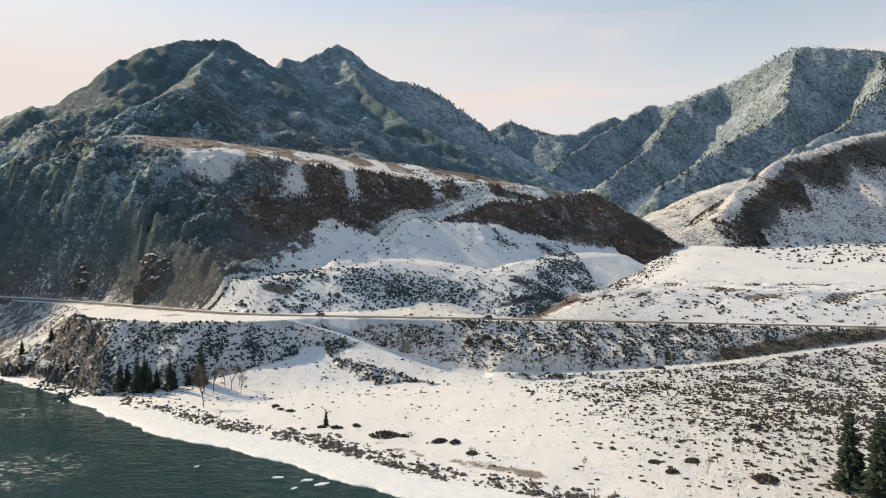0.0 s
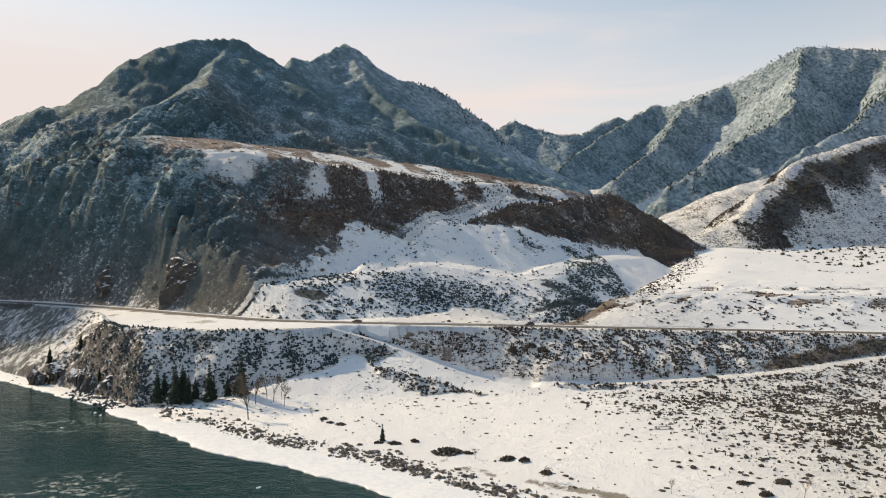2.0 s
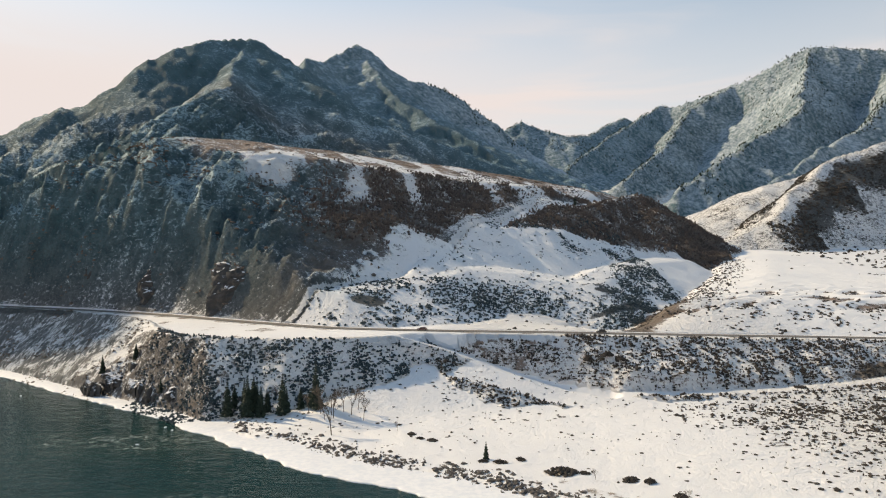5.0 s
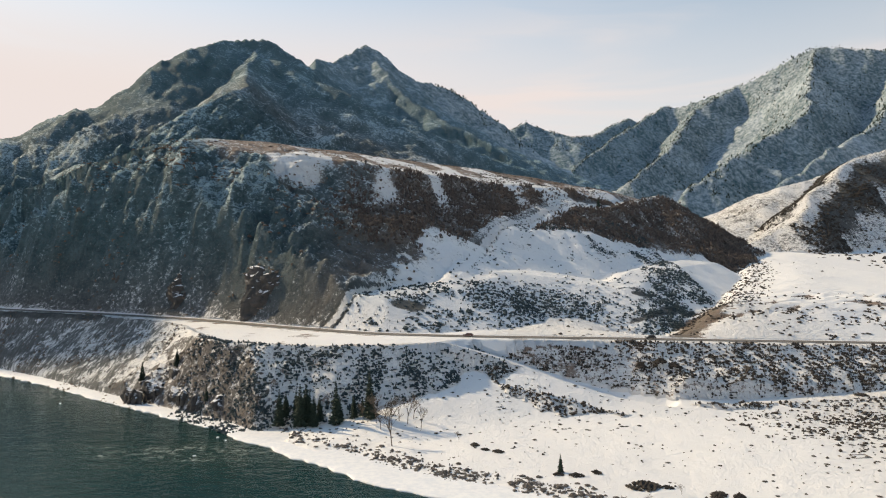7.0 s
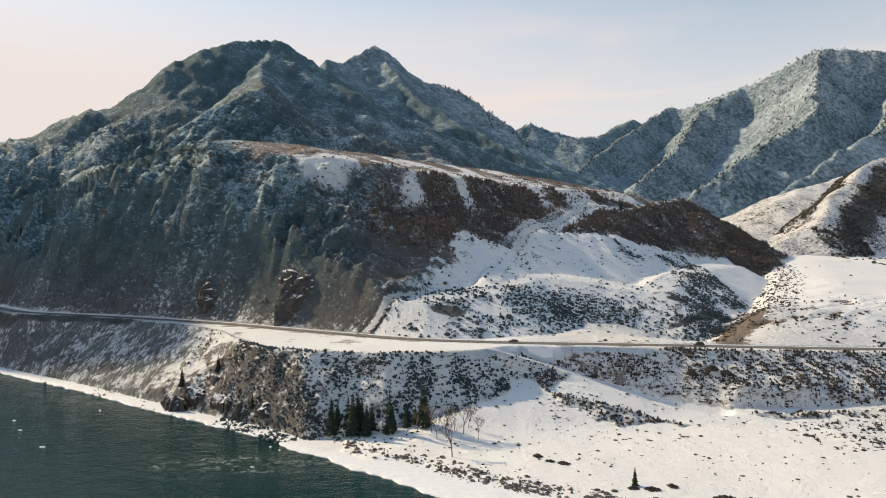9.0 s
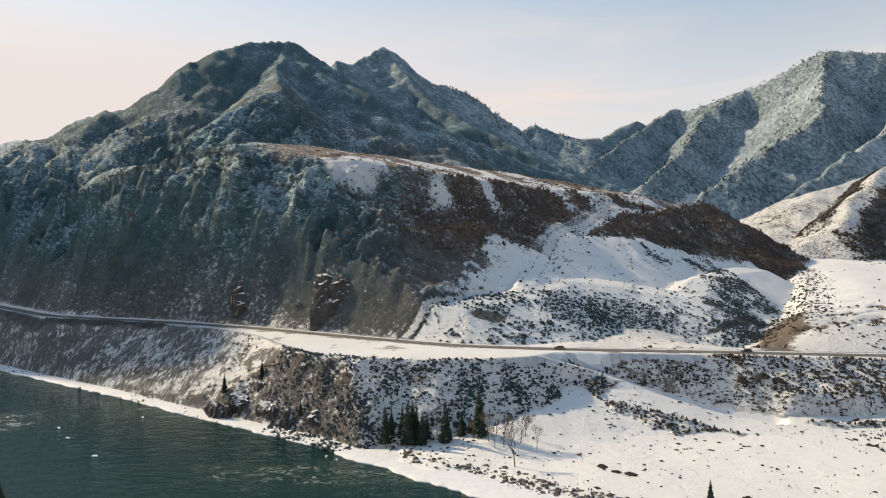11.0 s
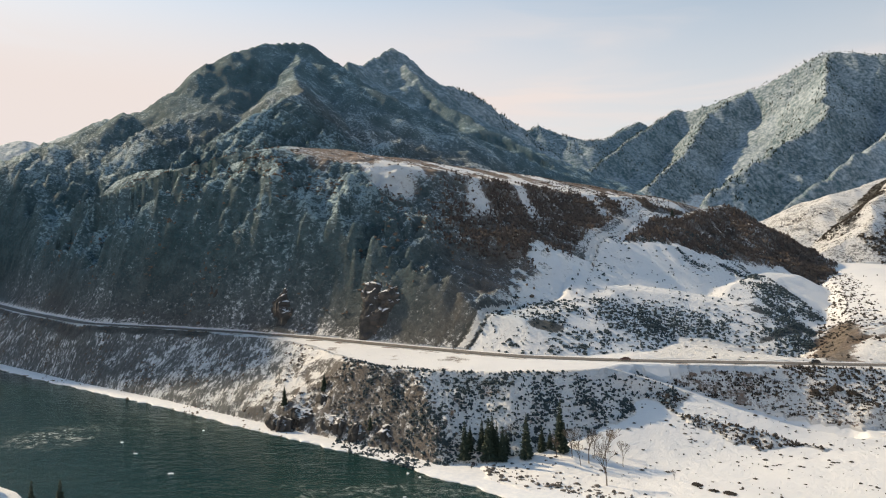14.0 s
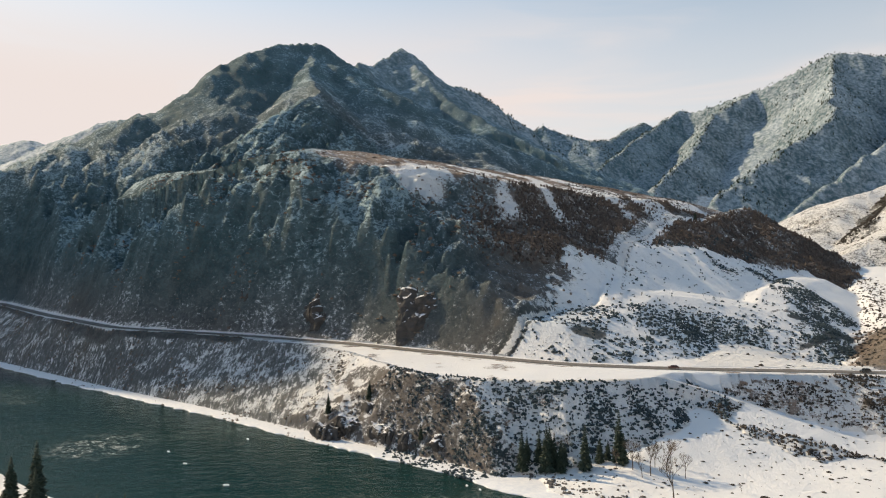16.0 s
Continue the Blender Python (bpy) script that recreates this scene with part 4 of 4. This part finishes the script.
# ---- trees ----
def spruce(name, height, seed, wide=0.17):
    """A spruce: a tapered trunk and whorls of drooping, needled boughs."""
    r = random.Random(seed)
    root = new(name)
    bm = bmesh.new()
    tube(bm, (0, 0, -0.4), (0, 0, height * 0.97), height * 0.014, 0.02, 7)
    part("trunk", bm, BARK, root)
    bm = bmesh.new()
    z = height * 0.08
    while z < height * 0.985:
        t = z / height
        reach = height * wide * (1 - t) ** 0.85 * r.uniform(0.75, 1.15) + 0.12
        n = 7 if t < 0.7 else 5
        start = r.uniform(0, math.tau)
        for i in range(n):
            a = start + math.tau * i / n + r.uniform(-0.25, 0.25)
            q = reach * r.uniform(0.6, 1.15)
            d = Vector((math.cos(a), math.sin(a), 0))
            side = Vector((-d.y, d.x, 0))
            drop = 0.34 * q
            w = 0.20 * q + 0.10
            p0, p1 = Vector((0, 0, z)), d * q * 0.55 + Vector((0, 0, z - drop * 0.35))
            tip = d * q + Vector((0, 0, z - drop * r.uniform(0.7, 1.1)))
            hang = Vector((0, 0, -0.22 * q - 0.1))
            v = [bm.verts.new(c) for c in (p0, p1 + side * w + hang * 0.6, p1 + Vector((0, 0, 0.05 * q)), p1 - side * w + hang * 0.6, tip, p1 + hang * 1.3)]
            for f in ((0, 1, 2), (0, 2, 3), (1, 4, 2), (2, 4, 3), (1, 5, 4), (5, 3, 4), (0, 5, 1), (0, 3, 5)):
                bm.faces.new([v[k] for k in f])
            for e in range(2):
                s = 1 if e else -1
                b = p0.lerp(tip, r.uniform(0.45, 0.75))
                o = b + side * s * w * r.uniform(1.2, 1.9) + d * 0.15 * q + Vector((0, 0, -0.12 * q))
                g = [bm.verts.new(c) for c in (b - d * 0.12 * q, b + d * 0.14 * q, o, b + hang * 0.8)]
                for f in ((0, 1, 2), (0, 2, 3), (1, 3, 2), (0, 3, 1)):
                    bm.faces.new([g[k] for k in f])
        z += max(0.22, height * 0.032) * r.uniform(0.8, 1.15)
    part("crown", bm, NEEDLES, root, "drooping dark green needled boughs")
    return root


def bare_tree(name, height, seed, lean=0.1):
    """A leafless tree: a trunk with limbs that fork into fine twigs."""
    r = random.Random(seed)
    root = new(name)
    trunk, twigs = bmesh.new(), bmesh.new()

    def grow(p, d, length, radius, level):
        q = p + d * length
        tube(trunk if level < 2 else twigs, p, q, radius, radius * 0.65, 5 if level < 2 else 3)
        if level >= 5:
            return
        for _ in range(3 if level else 4):
            bend = Vector((r.uniform(-1, 1), r.uniform(-1, 1), r.uniform(-0.1, 0.8)))
            nd = (d + bend * (0.75 if level else 0.6)).normalized()
            at = p.lerp(q, r.uniform(0.55, 1.0))
            grow(at, nd, length * r.uniform(0.55, 0.78), max(radius * 0.55, 0.018), level + 1)

    grow(Vector((0, 0, -0.3)), Vector((r.uniform(-lean, lean), r.uniform(-lean, lean), 1)).normalized(), height * 0.42, height * 0.017, 0)
    part("trunk", trunk, BARK, root)
    part("crown", twigs, TWIGS, root, "fine bare twigs")
    return root


SPRUCES = [spruce("spruce", 12.0, s, w) for s, w in ((1, 0.20), (2, 0.23), (3, 0.18))]
BARES = [bare_tree("bare_tree", 9.0, s) for s in (4, 6)]


def stand(kinds, rows, label, category, group, tall):
    for i, (px, py, h) in enumerate(rows):
        src = kinds[i % len(kinds)]
        ob = copy_thing(src, pose(px, py, ground_z(px, py) - 0.1, 0, 0, 47 * i) @ Matrix.Scale(h / tall, 4))
        tagged(ob, label, category, group)


stand(SPRUCES, [(-131, 272, 14), (-129, 274, 9), (-125, 273, 12), (-123, 270, 16), (-121.5, 273, 14), (-120, 272, 13), (-118, 270, 12), (-116.5, 273, 9), (-110, 270, 16), (-109, 272, 10), (-104, 274, 9), (-98, 272, 18), (-97, 270, 11), (-101, 275, 7)],
      "dark green spruce among boulders below the bank", "spruce", "spruces by the shore", 12.0)
stand(SPRUCES, [(95, 157, 22), (97.8, 150, 23), (106, 158, 18)], "tall dark spruce at the edge of the snowy flat", "spruce", "tall spruces on the flat", 12.0)
stand(SPRUCES, [(-278, 243, 18), (-283, 239, 14), (-273, 234, 12), (-243, 224, 11.5), (-222, 204, 12), (-249, 221, 10.5), (-292, 244, 9)], "dark spruce on the near river bank", "spruce", "spruces on the near bank", 12.0)
stand(SPRUCES, [(-206, 328, 9), (-188, 322, 8), (-166, 296, 7), (-38, 218, 5.5), (75, 655, 10)], "small lone spruce on the snowy slope", "spruce", "lone spruces", 12.0)
stand(BARES, [(-95, 266, 11), (-90, 263, 12), (-84, 266, 11), (-88, 247, 14), (-79, 262, 8), (-100, 268, 8), (-93, 262, 8), (-82, 270, 8), (-87, 268, 9), (-92, 270, 6), (-136, 280, 5), (-114, 278, 5), (-140, 276, 5)], "leafless grey tree on the snowy shore", "bare tree", "bare trees by the shore", 9.0)
stand(BARES, [(8, 182, 4), (36, 172, 4), (66, 168, 5), (-10, 200, 3), (52, 300, 6), (100, 245, 3), (-66, 250, 3.5)], "thin leafless sapling in snow", "sapling", "bare saplings", 9.0)
for src in SPRUCES + BARES:
    for o in (src, *src.children_recursive):
        bpy.data.objects.remove(o, do_unlink=True)


# ---- round bushes on the flat ----
def round_bush(seed, wide, high):
    r = random.Random(seed)
    bm = bmesh.new()
    for _ in range(70):
        a, q = r.uniform(0, math.tau), math.sqrt(r.uniform(0, 1))
        p = Vector((wide * q * math.cos(a), wide * 0.75 * q * math.sin(a), 0))
        top = p * 1.12 + Vector((0, 0, high * (1 - q * q * 0.75) * r.uniform(0.7, 1.1)))
        w = wide * 0.16 * r.uniform(0.7, 1.3)
        c = [bm.verts.new(p.lerp(top, 0.55) + Vector((w * math.cos(k * math.tau / 5 + a), w * math.sin(k * math.tau / 5 + a), r.uniform(-0.1, 0.1)))) for k in range(5)]
        lo, hi = bm.verts.new(p + Vector((0, 0, -0.2))), bm.verts.new(top)
        for k in range(5):
            bm.faces.new((c[k], c[(k + 1) % 5], hi))
            bm.faces.new((c[(k + 1) % 5], c[k], lo))
    return part("round_bush", bm, SHRUB)


for i, (px, py, w, h) in enumerate([(-18, 206, 4.2, 1.7), (-1, 199, 2.4, 1.2), (3.5, 197, 1.8, 1.3), (8, 187, 2.0, 0.9), (-28, 217, 1.6, 0.9), (-34, 215, 2.0, 1.0), (-39, 216, 1.5, 0.8), (96, 207, 2.4, 1.3), (78, 163, 3.4, 1.7),
                                    (-61, 245, 1.8, 0.9), (-54, 238, 2.0, 0.7), (-58, 240, 1.4, 0.7), (58, 170, 1.6, 1.4), (20, 309, 3.0, 2.6), (12, 310, 2.6, 2.4), (25, 306, 2.2, 2.0), (95, 294, 2.4, 1.4), (-12, 205, 1.5, 0.9), (56, 178, 1.7, 0.8), (66, 178, 2.2, 1.0)]):
    ob = round_bush(i, w, h)
    ob.matrix_basis = pose(px, py, ground_z(px, py), 0, 0, 31 * i)
    tagged(ob, "dense dark rounded bush on the snow", "bush", "round bushes on the flat")


# ---- rock ----
def rock(name, size, seed, mat=None):
    """A crag: a block split by joints and ledges, cut by planes and roughened."""
    bm = bmesh.new()
    bmesh.ops.create_icosphere(bm, subdivisions=5, radius=1.0)
    r = random.Random(seed)
    cuts = [(Vector((r.uniform(-1, 1), r.uniform(-1, 1), r.uniform(-0.25, 0.5))).normalized(), r.uniform(0.62, 0.95)) for _ in range(14)]
    o = Vector((seed * 7.1, 3.0 * seed, 0))
    for v in bm.verts:
        p = Vector([math.copysign(abs(c) ** 0.62, c) for c in v.co])
        for n, d in cuts:
            over = p.dot(n) - d
            if over > 0:
                p -= n * over * 0.9
        q = Vector((p.x * size[0], p.y * size[1], p.z * size[2]))
        flat = Vector((q.x, q.y, 0)).normalized()
        k = min(1.0, size[0] / 8)
        joint = abs(noise.noise(Vector((q.x / 3.5, q.y / 3.5, q.z / 14)) + o))
        ledge = noise.noise(Vector((q.x / 12, q.y / 12, q.z / 2.6)) + o)
        q += flat * k * (-3.2 * max(0.0, 0.22 - joint) * 2.5 + 1.3 * ledge + 1.6 * noise.noise(q / 6 + o) + 0.6 * noise.noise(q / 1.6 + o))
        q.z += k * (1.6 * noise.noise(q / 4 + o * 2) + 0.5 * noise.noise(q / 1.3 - o))
        v.co = q
    return part(name, bm, mat or ROCK)


for i, (px, py, pz, size, turn) in enumerate([
        (-163, 403, 36, (22, 14, 24), 10), (-221, 440, 37, (26, 16, 21), 70), (-258, 461, 41, (28, 15, 24), 20), (-312, 488, 39, (30, 16, 26), 60), (-135, 388, 34, (6, 6, 8), 0)]):
    ob = rock("rock_crag", size, i + 3)
    ob.matrix_basis = pose(px, py, pz, 0, 0, turn)
    tagged(ob, "brown weathered rock crag with snow on its ledges", "rock crag", "crags in the cliff")
for i, (px, py, pz, size, turn) in enumerate([(-206, 318, 1.5, (9, 3.5, 4.5), -30), (-196, 318, 4, (8, 4, 5), -20), (-182, 309, 4, (9, 4, 5), -35), (-186, 318, 10, (8, 3, 4.5), -40), (-170, 300, 3, (7, 4, 4), 10), (-158, 292, 4, (6, 4, 5), 0),
                                              (-150, 292, 8, (5, 3, 5), 20), (-140, 284, 3, (4, 3, 3), 50)]):
    ob = rock("shore_rock", size, i + 31)
    ob.matrix_basis = pose(px, py, pz, 0, 0, turn)
    tagged(ob, "dark jagged rock outcrop at the river's edge", "rock", "outcrops by the water")


# ---- on the road ----
def paint(name, color, rough=0.35, metal=0.0):
    m = material(name)
    k = Nodes(m)
    f = k.noise(k.place(), 8.0, 3)
    k.surface(k.mix(f, color, tuple(c * 0.7 for c in color)), rough, Metallic=metal)
    return m


GLASS = paint("dark_car_glass", (0.02, 0.022, 0.025), 0.08)
RUBBER = paint("tyre_rubber", (0.02, 0.02, 0.02), 0.9)
ALLOY = paint("wheel_alloy", (0.45, 0.45, 0.46), 0.35, 0.9)
LAMP = paint("lamp_glass", (0.75, 0.75, 0.72), 0.1)
RED_LAMP = paint("red_lamp_glass", (0.35, 0.02, 0.02), 0.15)


def profile_body(bm, outline, half, inset=0.0):
    """A body from a side outline, with rounded shoulders."""
    left = [bm.verts.new((x, half - inset * (z > 1.0), z)) for x, z in outline]
    right = [bm.verts.new((x, -half + inset * (z > 1.0), z)) for x, z in outline]
    bm.faces.new(left)
    bm.faces.new(right[::-1])
    n = len(outline)
    for i in range(n):
        j = (i + 1) % n
        bm.faces.new((left[j], left[i], right[i], right[j]))
    bmesh.ops.bevel(bm, geom=bm.edges[:], offset=0.05, segments=2, affect="EDGES")


def box(bm, x0, x1, y0, y1, z0, z1, bevel=0.02):
    r = bmesh.ops.create_cube(bm, size=1.0)
    for v in r["verts"]:
        v.co = Vector(((x0 + x1) / 2 + v.co.x * (x1 - x0), (y0 + y1) / 2 + v.co.y * (y1 - y0), (z0 + z1) / 2 + v.co.z * (z1 - z0)))
    bmesh.ops.bevel(bm, geom=list({e for v in r["verts"] for e in v.link_edges}), offset=bevel, segments=1, affect="EDGES")


def car(color_mat, tall):
    """A car that drives towards -x."""
    root = new("car")
    bm = bmesh.new()
    profile_body(bm, [(-2.2, 0.35), (-2.25, 0.7), (-2.1, 0.86), (-1.15, 0.98), (2.1, 1.0), (2.2, 0.8), (2.2, 0.35)], 0.88)
    body = part("body", bm, color_mat, root)
    bm = bmesh.new()
    profile_body(bm, [(-1.2, 0.96), (-0.55, tall), (1.45, tall), (2.05, 0.98)], 0.84, 0.12)
    part("cabin", bm, color_mat, root)
    for s in (1, -1):
        for x0, x1 in ((-0.72, 0.3), (0.4, 1.5)):
            bm = bmesh.new()
            box(bm, x0, x1, s * 0.80 - 0.015, s * 0.80 + 0.015, 1.04, tall - 0.12)
            part("side_window", bm, GLASS, root)
        bm = bmesh.new()
        box(bm, -2.27, -2.18, s * 0.62 - 0.16, s * 0.62 + 0.16, 0.62, 0.78)
        part("headlight", bm, LAMP, root)
        bm = bmesh.new()
        box(bm, 2.15, 2.24, s * 0.68 - 0.1, s * 0.68 + 0.1, 0.7, 0.92)
        part("tail_light", bm, RED_LAMP, root)
        for x in (-1.4, 1.35):
            bm = bmesh.new()
            bmesh.ops.create_cone(bm, cap_ends=True, segments=20, radius1=0.34, radius2=0.34, depth=0.22, matrix=pose(x, s * 0.8, 0.34, 90))
            bmesh.ops.bevel(bm, geom=[e for e in bm.edges if e.is_boundary or len(e.link_faces) == 2 and e.calc_face_angle(0) > 1], offset=0.04, segments=2, affect="EDGES")
            wheel = part("tyre", bm, RUBBER, root)
            bm = bmesh.new()
            bmesh.ops.create_cone(bm, cap_ends=True, segments=16, radius1=0.2, radius2=0.2, depth=0.24, matrix=pose(x, s * 0.8, 0.34, 90))
            part("rim", bm, ALLOY, wheel)
    bm = bmesh.new()
    v = [bm.verts.new(p) for p in ((-1.17, 0.68, 1.0), (-1.17, -0.68, 1.0), (-0.62, -0.62, tall - 0.08), (-0.62, 0.62, tall - 0.08))]
    bm.faces.new(v)
    bmesh.ops.solidify(bm, geom=bm.faces[:], thickness=0.03)
    bmesh.ops.translate(bm, verts=bm.verts[:], vec=(-0.04, 0, 0.02))
    part("windscreen", bm, GLASS, root)
    return root


def on_road(x):
    for p, q in zip(ROAD, ROAD[1:]):
        if p[0] <= x <= q[0]:
            t = (x - p[0]) / (q[0] - p[0])
            return p[1] + t * (q[1] - p[1]), p[2] + t * (q[2] - p[2]), math.degrees(math.atan2(q[1] - p[1], q[0] - p[0]))


for x, mat, tall, label in ((-60, paint("dull_red_paint", (0.10, 0.035, 0.03)), 1.45, "dull red hatchback driving on the road"), (22, paint("black_paint", (0.03, 0.03, 0.032)), 1.75, "black off-road car driving on the road")):
    cy, cz, turn = on_road(x)
    ob = car(mat, tall)
    ob.matrix_basis = pose(x, cy - 1.0, cz + 0.06, 0, 0, turn)
    tagged(ob, label, "car", "cars on the road")

# a low timber frame lying on the flat
FRAME_WOOD = plain_material("grey_timber", (0.16, 0.14, 0.12), (0.3, 0.27, 0.24), 5.0, 0.9, 0.3, 0.02)
root = new("timber_frame")
for name, b in (("long_beam", (-2.6, 2.6, 1.5, 1.65)), ("long_beam", (-2.6, 2.6, -1.65, -1.5)), ("short_beam", (-2.6, -2.45, -1.5, 1.5)), ("short_beam", (2.45, 2.6, -1.5, 1.5))):
    bm = bmesh.new()
    box(bm, *b, 0.0, 0.3)
    part(name, bm, FRAME_WOOD, root)
fx, fy = 52.0, 226.0
root.matrix_basis = pose(fx, fy, ground_z(fx, fy) - 0.05, 0, 0, 8)
tagged(root, "low grey timber frame lying on the snow", "timber frame")
